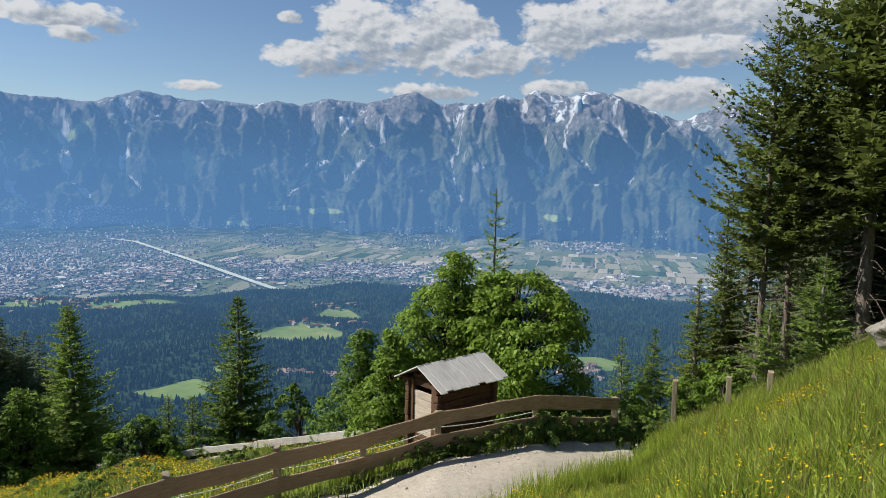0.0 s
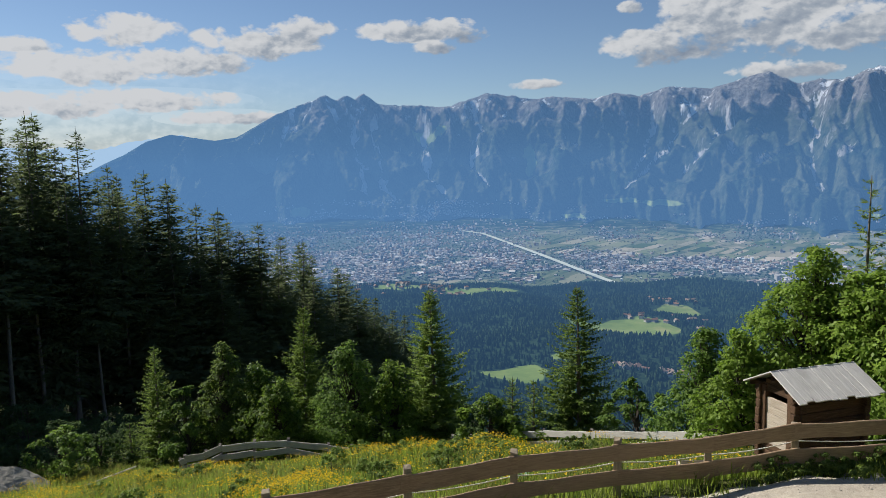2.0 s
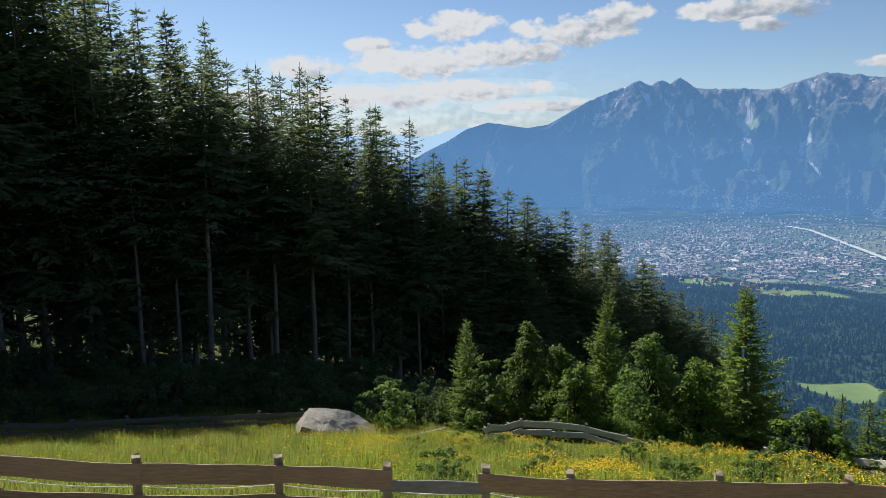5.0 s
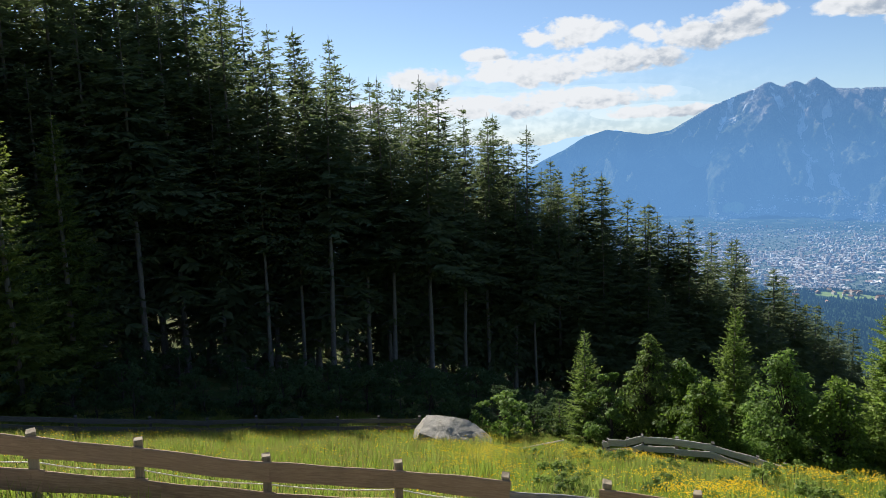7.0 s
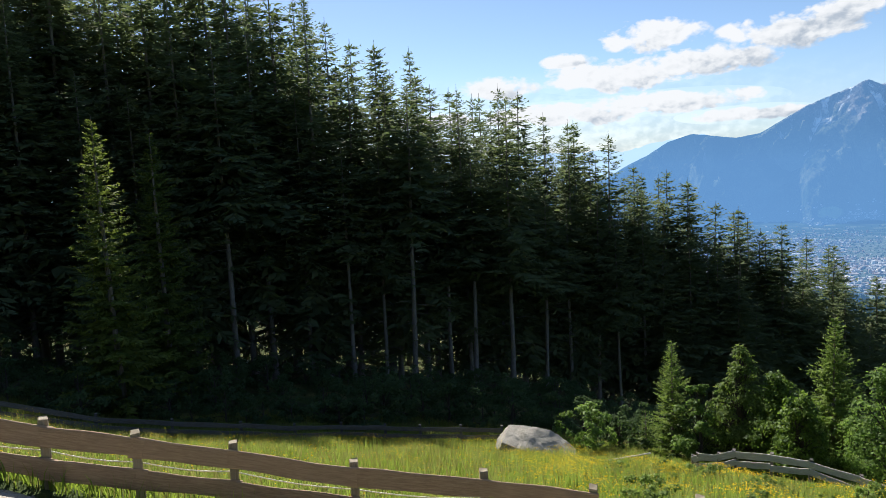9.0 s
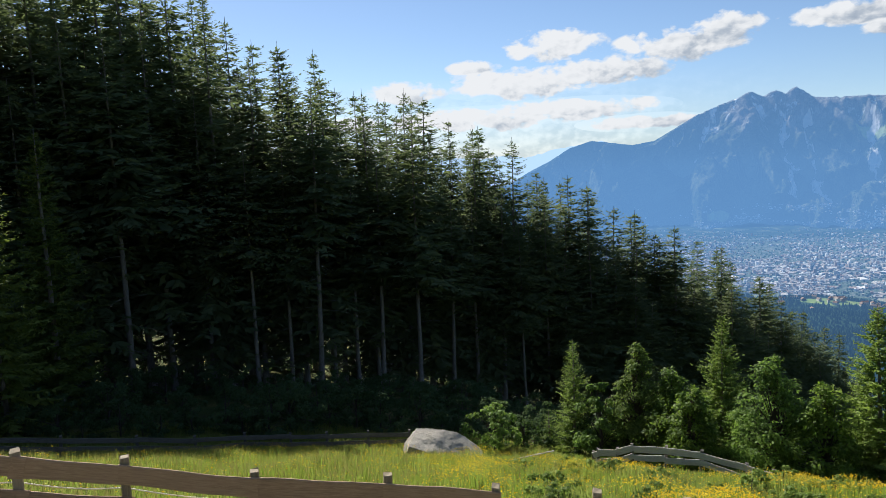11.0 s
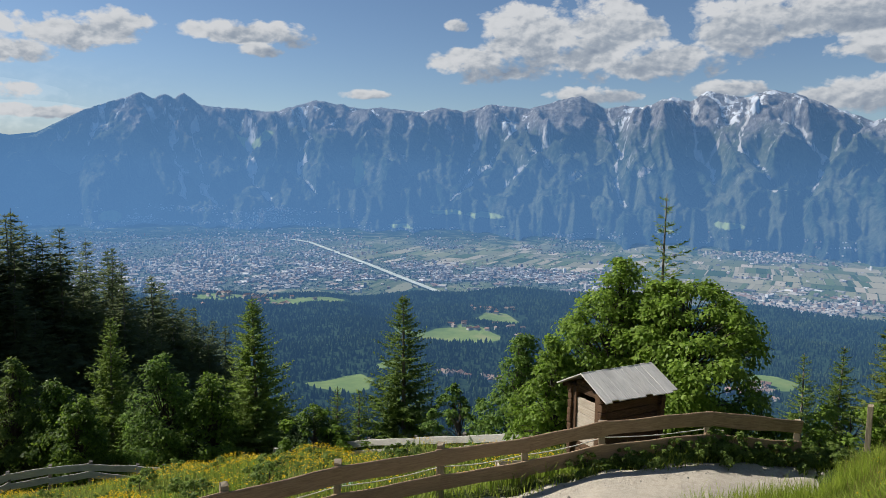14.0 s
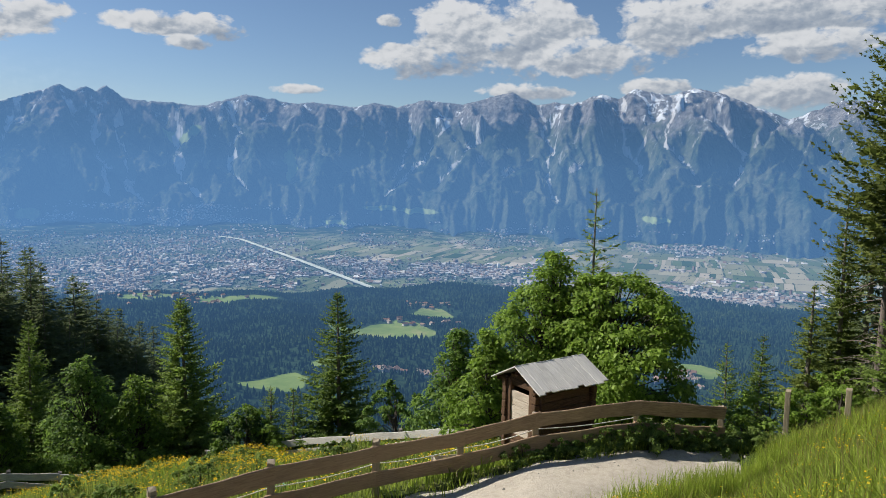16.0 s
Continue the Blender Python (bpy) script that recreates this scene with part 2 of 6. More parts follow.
def land(x, y):
    """Height of the ground, for arrays of x and y."""
    x, y = np.asarray(x, float), np.asarray(y, float)
    yaw, d = np.degrees(np.arctan2(-x, y)), np.hypot(x, y)
    col = lambda v: np.interp(yaw, KNOTS, v)
    flat = np.full_like(d, 1.0)
    open_side = np.clip(np.minimum(yaw + 50, 85 - yaw) / 20, 0, 1)
    z1300 = col(Z1300)
    low = open_side * VALLEY_Z + (1 - open_side) * np.maximum(z1300, -200)
    ds = [flat * 0, col(NEAR_D), col(FENCE_D), col(EDGE_D), flat * 90, flat * 200, flat * 600, flat * 1270, flat * 1650, flat * 5200]
    zs = [flat * -1.6, col(NEAR_Z), col(FENCE_Z), col(EDGE_Z), col(Z90), col(Z200), col(Z600), z1300, low, low]
    out = np.array(zs[0])
    for (da, db), (za, zb) in zip(zip(ds, ds[1:]), zip(zs, zs[1:])):
        k = np.clip((d - da) / (db - da), 0, 1)
        out = np.where(d >= da, za + (zb - za) * k, out)
    return out


def rolling(x, y):
    """Small unevenness of the ground that grows with distance."""
    d = np.hypot(x, y)
    a = 0.05 * np.sin(x * 1.3 + 0.7 * y) + 0.05 * np.sin(y * 1.7 - 0.4 * x + 1.0) + 0.06 * np.sin(0.55 * x - 0.8 * y)
    b = np.sin(x / 31 + y / 47) + np.sin(y / 23 - x / 59 + 2) + np.sin(x / 83 + 1) * np.sin(y / 71)
    c = np.sin(x / 140 + y / 90 + 1.3) + np.sin(y / 170 - x / 110)
    return a * np.clip((d - 2) / 6, 0, 1) + b * np.clip((d - 60) / 500, 0, 1) * np.clip((1700 - d) / 300, 0.0, 1) * 3 \
        + c * np.clip((d - 500) / 300, 0, 1) * np.clip((1500 - d) / 300, 0, 1) * 2.5


def on_road(x, y):
    """1 on the gravel road, 0 off it."""
    yaw, d = np.degrees(np.arctan2(-x, y)), np.hypot(x, y)
    a, b = np.interp(yaw, KNOTS, NEAR_D), np.interp(yaw, KNOTS, FENCE_D)
    side = np.minimum(d - a, b - 0.25 - d)
    return np.clip(side / 0.25 + 0.5, 0, 1) * np.clip((yaw + 15.5) / 1.5, 0, 1)


def ground(x, y):
    x, y = np.asarray(x, float), np.asarray(y, float)
    return land(x, y) + rolling(x, y) * (1 - on_road(x, y))


def spot(yaw, d):
    """The place on the ground at this yaw and distance."""
    x, y = -math.sin(radians(yaw)) * d, math.cos(radians(yaw)) * d
    return x, y, float(ground(np.array([x]), np.array([y]))[0])

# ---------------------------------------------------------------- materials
# emission colour laid over far surfaces as painted haze
HAZE_BLUE = rgb(0.122, 0.268, 0.505)


def hazed_surface(net, colour, haze_share, normal=None):
    """The far distance: a lit surface with haze painted over it as blue emission."""
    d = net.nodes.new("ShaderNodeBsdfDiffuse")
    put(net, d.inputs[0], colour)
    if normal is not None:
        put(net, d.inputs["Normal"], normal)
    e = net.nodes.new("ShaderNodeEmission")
    put(net, e.inputs[0], HAZE_BLUE)
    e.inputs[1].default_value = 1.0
    return n_shader_mix(net, haze_share, d.outputs[0], e.outputs[0])


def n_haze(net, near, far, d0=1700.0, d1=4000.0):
    """Share of painted haze: grows with the distance, and towards the bright end of the valley."""
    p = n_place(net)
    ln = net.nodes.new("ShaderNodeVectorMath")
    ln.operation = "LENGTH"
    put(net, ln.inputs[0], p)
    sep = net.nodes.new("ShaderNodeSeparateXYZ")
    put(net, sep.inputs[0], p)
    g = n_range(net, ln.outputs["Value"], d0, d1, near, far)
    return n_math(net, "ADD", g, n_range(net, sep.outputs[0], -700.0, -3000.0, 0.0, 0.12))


def make_soil():
    m, net, out = material("meadow_ground")
    p = n_place(net)
    big, fine = n_noise(net, p, 0.35, 5), n_noise(net, p, 9.0, 6, 0.7)
    green = n_ramp(net, fine, [(0.25, (0.020, 0.034, 0.010)), (0.55, (0.050, 0.072, 0.018)), (0.8, (0.095, 0.11, 0.035))])
    dry = n_ramp(net, fine, [(0.3, (0.06, 0.06, 0.02)), (0.7, (0.19, 0.18, 0.06))])
    put(net, out, surface(net, n_mix(net, n_range(net, big, 0.45, 0.65), green, dry), 0.95, n_bump(net, fine, 0.9, 0.1), spec=0.1))
    return m


def make_far_land(name, haze_share, attr_field):
    """Woods and fields of the plateau, or the valley floor with its strips of fields."""
    m, net, out = material(name)
    p = n_place(net)
    if attr_field == "plateau":
        fine = n_noise(net, p, 0.12, 6, 0.7)
        wood = n_ramp(net, fine, [(0.3, (0.012, 0.026, 0.014)), (0.7, (0.035, 0.06, 0.03))])
        grass = n_ramp(net, n_noise(net, p, 0.02, 5, 0.6), [(0.35, (0.11, 0.165, 0.045)), (0.55, (0.17, 0.225, 0.065)), (0.7, (0.27, 0.26, 0.11))])
        c = n_mix(net, n_range(net, n_attr(net, "field"), 0.46, 0.54), wood, grass)
    else:
        v = net.nodes.new("ShaderNodeTexVoronoi")
        v.distance, v.feature = "CHEBYCHEV", "F1"
        put(net, v.inputs["Vector"], n_map(net, p, (0.013, 0.0050, 0.0), (0, 0, 0.25))), put(net, v.inputs["Scale"], 1.0)
        put(net, v.inputs["Randomness"], 0.75)
        sp = net.nodes.new("ShaderNodeSeparateColor")
        put(net, sp.inputs[0], v.outputs["Color"])
        fields = n_ramp(net, sp.outputs[0], [(0.1, (0.04, 0.07, 0.035)), (0.3, (0.09, 0.12, 0.06)), (0.5, (0.20, 0.19, 0.13)), (0.65, (0.06, 0.09, 0.045)), (0.8, (0.12, 0.155, 0.08)), (0.95, (0.29, 0.26, 0.20))])
        strips = n_noise(net, n_map(net, p, (0.05, 0.0035, 0.0), (0, 0, 0.25)), 1.0, 3, 0.6)
        fields = n_mix(net, n_range(net, strips, 0.42, 0.58, 0.0, 0.6), fields, rgb(0.20, 0.21, 0.13))
        fields = n_mix(net, n_range(net, n_noise(net, p, 0.011, 5, 0.6), 0.56, 0.60), fields, rgb(0.04, 0.065, 0.04))
        town = n_ramp(net, n_noise(net, p, 0.09, 6, 0.75), [(0.35, (0.03, 0.05, 0.04)), (0.5, (0.07, 0.10, 0.075)), (0.64, (0.22, 0.21, 0.20))])
        c = n_mix(net, n_range(net, n_attr(net, "town"), 0.3, 0.6), fields, town)
        c = n_mix(net, n_range(net, n_math(net, "ADD", n_attr(net, "copse"), n_noise(net, p, 0.012, 5, 0.65)), 0.80, 0.95), c, rgb(0.022, 0.040, 0.028))
    put(net, out, hazed_surface(net, c, n_haze(net, *haze_share) if isinstance(haze_share, tuple) else haze_share))
    return m


def make_mountain(name):
    """Wooded foot, alpine meadows and scree higher up, striped limestone and snow on top, all under painted haze."""
    m, net, out = material(name)
    p = n_place(net)
    sep = net.nodes.new("ShaderNodeSeparateXYZ")
    put(net, sep.inputs[0], p)
    z, gully = sep.outputs[2], n_attr(net, "gully")
    fine = n_noise(net, p, 0.035, 8, 0.72)
    mid = n_noise(net, p, 0.0065, 8, 0.62, 0.8)
    ribs = n_noise(net, n_map(net, p, (1, 1, 0.13)), 0.04, 8, 0.72, 0.4)
    streak = n_noise(net, n_map(net, p, (1, 1, 0.28)), 0.017, 8, 0.68, 0.5)
    wood = n_ramp(net, fine, [(0.3, (0.006, 0.014, 0.010)), (0.5, (0.030, 0.050, 0.030)), (0.7, (0.085, 0.110, 0.060))])
    alp = n_ramp(net, fine, [(0.3, (0.085, 0.105, 0.055)), (0.7, (0.21, 0.21, 0.13))])
    rock = n_ramp(net, n_math(net, "ADD", n_math(net, "MULTIPLY", ribs, 0.65), n_math(net, "MULTIPLY", fine, 0.35)), [(0.32, (0.075, 0.070, 0.068)), (0.48, (0.20, 0.185, 0.17)), (0.64, (0.42, 0.39, 0.36))])
    snow = rgb(0.86, 0.87, 0.88)
    tilt = n_math(net, "SUBTRACT", mid, 0.5)
    level = n_math(net, "ADD", z, n_math(net, "ADD", n_math(net, "MULTIPLY", tilt, 460.0), n_math(net, "MULTIPLY", gully, -70.0)))
    # lighter veins of grass and young trees in the hollows of the woods
    vein = n_math(net, "MULTIPLY", n_range(net, n_math(net, "ADD", n_math(net, "MULTIPLY", gully, 0.35), n_noise(net, n_map(net, p, (1, 1, 0.55)), 0.0085, 8, 0.66, 0.9)), 0.56, 0.74), n_range(net, z, -280.0, -60.0, 0.45, 0.85))
    c = n_mix(net, vein, wood, alp)
    c = n_mix(net, n_range(net, level, 60.0, 170.0), c, n_mix(net, 0.5, alp, wood))
    c = n_mix(net, n_range(net, level, 150.0, 260.0), c, rock)
    slide = n_math(net, "MULTIPLY", n_range(net, streak, 0.58, 0.65), n_math(net, "MULTIPLY", n_range(net, z, -80.0, 120.0), n_range(net, gully, 0.30, 0.6)))
    c = n_mix(net, slide, c, rgb(0.50, 0.48, 0.44))
    rag = n_math(net, "MULTIPLY", n_math(net, "SUBTRACT", streak, 0.5), 4.0)
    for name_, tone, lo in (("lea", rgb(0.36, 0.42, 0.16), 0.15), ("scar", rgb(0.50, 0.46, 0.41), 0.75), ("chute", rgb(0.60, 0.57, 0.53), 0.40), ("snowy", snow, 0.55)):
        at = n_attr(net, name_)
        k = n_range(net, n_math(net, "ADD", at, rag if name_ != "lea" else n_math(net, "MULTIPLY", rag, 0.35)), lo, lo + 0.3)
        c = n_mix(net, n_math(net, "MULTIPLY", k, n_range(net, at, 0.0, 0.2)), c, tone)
    s = n_math(net, "MULTIPLY", n_range(net, z, 215.0, 330.0), n_range(net, n_math(net, "ADD", streak, n_math(net, "MULTIPLY", gully, 0.22)), 0.70, 0.76))
    c = n_mix(net, s, c, snow)
    # haze painted as emission: thicker at the foot and towards the left
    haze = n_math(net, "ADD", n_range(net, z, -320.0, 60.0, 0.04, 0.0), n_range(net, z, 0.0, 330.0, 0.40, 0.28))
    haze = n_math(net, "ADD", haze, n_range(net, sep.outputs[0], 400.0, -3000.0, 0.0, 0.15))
    put(net, out, hazed_surface(net, c, haze, n_bump(net, n_noise(net, p, 0.02, 9, 0.72, 0.4), 1.0, 45.0)))
    return m


def make_far_range():
    m, net, out = material("far_range")
    c = n_ramp(net, n_noise(net, n_place(net), 0.01, 6), [(0.3, (0.10, 0.12, 0.13)), (0.7, (0.35, 0.35, 0.35))])
    d = net.nodes.new("ShaderNodeBsdfDiffuse")
    put(net, d.inputs[0], c)
    # mostly pale blue emission, painted in for the haze
    e = net.nodes.new("ShaderNodeEmission")
    put(net, e.inputs[0], rgb(0.36, 0.50, 0.65))
    put(net, out, n_shader_mix(net, 0.82, d.outputs[0], e.outputs[0]))
    return m


def make_far_houses(haze_share):
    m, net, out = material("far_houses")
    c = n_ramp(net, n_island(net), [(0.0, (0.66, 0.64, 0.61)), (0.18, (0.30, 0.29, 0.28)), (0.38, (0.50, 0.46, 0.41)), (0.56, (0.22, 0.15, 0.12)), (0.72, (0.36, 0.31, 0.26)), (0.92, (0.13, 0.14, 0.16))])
    put(net, out, hazed_surface(net, c, n_haze(net, *haze_share) if isinstance(haze_share, tuple) else haze_share))
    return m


def make_far_trees(haze_share):
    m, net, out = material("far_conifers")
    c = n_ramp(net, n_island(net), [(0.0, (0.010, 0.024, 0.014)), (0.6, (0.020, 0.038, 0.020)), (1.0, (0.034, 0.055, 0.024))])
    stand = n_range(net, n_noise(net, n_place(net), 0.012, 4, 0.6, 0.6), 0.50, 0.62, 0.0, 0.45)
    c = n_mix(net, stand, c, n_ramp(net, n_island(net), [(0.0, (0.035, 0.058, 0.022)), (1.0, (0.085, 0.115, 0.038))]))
    put(net, out, hazed_surface(net, c, n_haze(net, *haze_share) if isinstance(haze_share, tuple) else haze_share))
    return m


def make_leaf(name, dark, light, through=0.35, rough=0.55, pale=None):
    """Foliage: leaf by leaf and tree by tree a little different, light shines through."""
    m, net, out = material(name)
    k = n_math(net, "ADD", n_math(net, "MULTIPLY", n_island(net), 0.6), n_math(net, "MULTIPLY", n_random(net), 0.4))
    c = n_mix(net, k, rgb(*dark), rgb(*light))
    c = n_mix(net, n_range(net, n_noise(net, n_object(net), 1.1, 3), 0.35, 0.7), c, n_mix(net, 0.5, c, rgb(*dark)))
    if pale is not None:
        drift = n_noise(net, n_place(net), 0.55, 5, 0.62, 0.6)
        c = n_mix(net, n_range(net, drift, 0.46, 0.62, 0.0, 0.75), c, n_mix(net, k, rgb(*[a * 0.35 for a in pale]), rgb(*pale)))
    t = net.nodes.new("ShaderNodeBsdfTranslucent")
    put(net, t.inputs[0], n_mix(net, 0.35, c, rgb(light[0] * 1.5, light[1] * 1.7, light[2])))
    put(net, out, n_shader_mix(net, through, surface(net, c, rough, spec=0.12), t.outputs[0]))
    return m


def make_bark(name, dark, light):
    m, net, out = material(name)
    p = n_map(net, n_object(net), (9, 9, 1.6))
    a = n_noise(net, p, 2.0, 7, 0.7)
    c = n_mix(net, n_range(net, n_noise(net, n_object(net), 0.6, 3), 0.4, 0.7, 0.0, 0.6), n_ramp(net, a, [(0.3, dark), (0.7, light)]), rgb(*[(d + l) * 0.4 for d, l in zip(dark, light)]))
    put(net, out, surface(net, c, 0.9, n_bump(net, a, 1.0, 0.03), spec=0.15))
    return m


def make_wood(name, dark, light, grain=(1.2, 14, 14), bump=0.6):
    """Sawn or weathered timber, its grain along the piece's own x."""
    m, net, out = material(name)
    p = n_object(net)
    shift = net.nodes.new("ShaderNodeVectorMath")
    shift.operation = "ADD"
    com = net.nodes.new("ShaderNodeCombineXYZ")
    put(net, com.inputs[0], n_math(net, "MULTIPLY", n_random(net), 40.0)), put(net, com.inputs[2], n_math(net, "MULTIPLY", n_random(net), 17.0))
    put(net, shift.inputs[0], p), put(net, shift.inputs[1], com.outputs[0])
    g = n_noise(net, n_map(net, shift.outputs[0], grain), 3.0, 8, 0.65, 0.4)
    stain = n_noise(net, shift.outputs[0], 1.6, 5, 0.6)
    c = n_ramp(net, g, [(0.28, dark), (0.55, [(a + b) / 2 for a, b in zip(dark, light)]), (0.75, light)])
    c = n_mix(net, n_range(net, stain, 0.5, 0.75, 0.0, 0.55), c, rgb(*[a * 0.7 for a in dark]))
    c = n_mix(net, n_math(net, "MULTIPLY", n_random(net), 0.35), c, rgb(*[a * 0.85 for a in light]))
    put(net, out, surface(net, c, 0.82, n_bump(net, g, bump, 0.012), spec=0.2))
    return m


def make_gravel():
    m, net, out = material("gravel")
    p = n_place(net)
    fine, mid, big = n_noise(net, p, 45.0, 5, 0.8), n_noise(net, p, 7.0, 5, 0.7), n_noise(net, p, 0.6, 4)
    c = n_ramp(net, fine, [(0.25, (0.27, 0.235, 0.185)), (0.5, (0.44, 0.39, 0.32)), (0.8, (0.62, 0.56, 0.47))])
    c = n_mix(net, n_range(net, mid, 0.48, 0.62, 0.0, 0.75), c, rgb(0.34, 0.30, 0.24))
    c = n_mix(net, n_range(net, big, 0.5, 0.7, 0.0, 0.45), c, rgb(0.49, 0.44, 0.37))
    h = n_math(net, "ADD", n_math(net, "MULTIPLY", fine, 0.6), n_math(net, "MULTIPLY", mid, 1.5))
    put(net, out, surface(net, c, 0.93, n_bump(net, h, 0.8, 0.03), spec=0.2))
    return m


def make_rock(name, base=0.34):
    m, net, out = material(name)
    p = n_object(net)
    a, b, c0 = n_noise(net, p, 1.3, 8, 0.65), n_noise(net, p, 14.0, 6, 0.75), n_noise(net, p, 0.7, 3)
    c = n_ramp(net, b, [(0.25, (base * 0.55, base * 0.51, base * 0.44)), (0.55, (base, base * 0.93, base * 0.80)), (0.8, (base * 1.35, base * 1.27, base * 1.12))])
    c = n_mix(net, n_range(net, a, 0.52, 0.68, 0.0, 0.7), c, rgb(base * 0.45, base * 0.42, base * 0.34))
    c = n_mix(net, n_range(net, c0, 0.55, 0.7, 0.0, 0.5), c, rgb(0.17, 0.17, 0.09))
    put(net, out, surface(net, c, 0.92, n_bump(net, n_math(net, "ADD", a, n_math(net, "MULTIPLY", b, 0.4)), 1.0, 0.08), spec=0.2))
    return m


def make_plain(name, colour, rough=0.7, metal=0.0):
    m, net, out = material(name)
    c = n_mix(net, n_range(net, n_noise(net, n_object(net), 6.0, 5, 0.7), 0.3, 0.7, 0.0, 0.5), rgb(*colour), rgb(*[a * 0.6 for a in colour]))
    put(net, out, surface(net, c, rough, metal=metal))
    return m


SOIL = make_soil()
# bracketed amounts: painted haze by distance; single numbers: the same everywhere
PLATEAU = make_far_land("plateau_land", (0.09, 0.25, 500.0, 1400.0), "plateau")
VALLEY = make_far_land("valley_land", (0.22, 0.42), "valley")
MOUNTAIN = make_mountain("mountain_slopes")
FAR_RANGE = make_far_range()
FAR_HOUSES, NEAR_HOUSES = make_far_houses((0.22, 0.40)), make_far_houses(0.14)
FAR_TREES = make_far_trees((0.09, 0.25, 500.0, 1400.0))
GRAVEL = make_gravel()
ROCK, STONE = make_rock("boulder_rock", 0.34), make_rock("bank_rock", 0.27)
SPRUCE = make_leaf("spruce_needles", (0.082, 0.112, 0.062), (0.18, 0.208, 0.094), 0.40, 0.75)
# spruce needles with a sunlit tone put into the colour
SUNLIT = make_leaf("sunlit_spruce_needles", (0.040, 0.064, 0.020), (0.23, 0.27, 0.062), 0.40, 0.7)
PINE = make_leaf("pine_needles", (0.030, 0.050, 0.016), (0.19, 0.215, 0.060), 0.38, 0.6)
YOUNG = make_leaf("young_conifer_needles", (0.024, 0.048, 0.014), (0.295, 0.38, 0.092), 0.39, 0.6)
LEAF = make_leaf("maple_leaves", (0.022, 0.052, 0.010), (0.27, 0.38, 0.058), 0.37, 0.5)
PALE_LEAF = make_leaf("whitebeam_leaves", (0.034, 0.072, 0.018), (0.29, 0.41, 0.090), 0.40, 0.55)
SHRUB = make_leaf("undergrowth_leaves", (0.030, 0.058, 0.018), (0.10, 0.15, 0.04), 0.35)
SHADE_LEAF = make_leaf("shade_leaves", (0.045, 0.080, 0.036), (0.11, 0.155, 0.062), 0.40, 0.9)
GRASS = make_leaf("grass_blades", (0.020, 0.044, 0.008), (0.46, 0.54, 0.085), 0.38, 0.40)
MEADOW = make_leaf("meadow_blades", (0.024, 0.048, 0.009), (0.35, 0.43, 0.08), 0.42, 0.45, (0.35, 0.335, 0.15))
HAY = make_leaf("dry_grass", (0.14, 0.14, 0.04), (0.30, 0.25, 0.10), 0.4, 0.6)
PETAL = make_leaf("buttercup_petals", (0.70, 0.43, 0.006), (0.88, 0.63, 0.012), 0.3, 0.4)
BARK, GREY_BARK = make_bark("spruce_bark", (0.10, 0.085, 0.070), (0.32, 0.28, 0.24)), make_bark("pine_bark", (0.07, 0.055, 0.045), (0.24, 0.20, 0.17))
TWIG_BARK = make_bark("twig_bark", (0.035, 0.030, 0.025), (0.12, 0.10, 0.085))
BOARD = make_wood("fence_board_wood", (0.19, 0.125, 0.078), (0.49, 0.345, 0.225))
POST = make_wood("fence_post_wood", (0.20, 0.16, 0.11), (0.42, 0.35, 0.25), (14, 14, 1.2))
GREY_BOARD = make_wood("grey_board_wood", (0.16, 0.15, 0.135), (0.36, 0.34, 0.31))
# weathered wood, darkened to stand for forest shade on the pasture fence
DARK_BOARD = make_wood("dark_board_wood", (0.08, 0.072, 0.062), (0.24, 0.215, 0.185))
SILVER = make_wood("weathered_board_wood", (0.33, 0.31, 0.28), (0.68, 0.65, 0.60))
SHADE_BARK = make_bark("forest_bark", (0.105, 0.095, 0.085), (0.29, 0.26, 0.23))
LOG = make_wood("hut_log_wood", (0.032, 0.019, 0.012), (0.17, 0.10, 0.058))
SHINGLE = make_wood("roof_board_wood", (0.40, 0.38, 0.355), (0.74, 0.71, 0.67), (1.2, 14, 14))

# ---------------------------------------------------------------- ground, one sheet to the horizon
FIELDS = [(13.2, 893, 56, 42), (10.0, 1040, 36, 30), (24.7, 1167, 58, 26), (22.7, 680, 32, 24), (-10.0, 785, 28, 36), (31, 1215, 60, 26), (17.8, 735, 22, 14)]  # yaw, distance, half width, half depth


def field_at(x, y):
    out = np.zeros_like(x)
    for yaw, d, hw, hd in FIELDS:
        a = radians(yaw)
        cx, cy = -math.sin(a) * d, math.cos(a) * d
        u, v = (x - cx) * math.cos(a) + (y - cy) * math.sin(a), -(x - cx) * math.sin(a) + (y - cy) * math.cos(a)
        w = 1 + 0.25 * np.sin(x / 19 + y / 27) + 0.15 * np.sin(x / 7.0 - y / 11)
        out = np.maximum(out, np.clip(1.5 - np.hypot(u / hw, v / hd) * w, 0, 1))
    return out


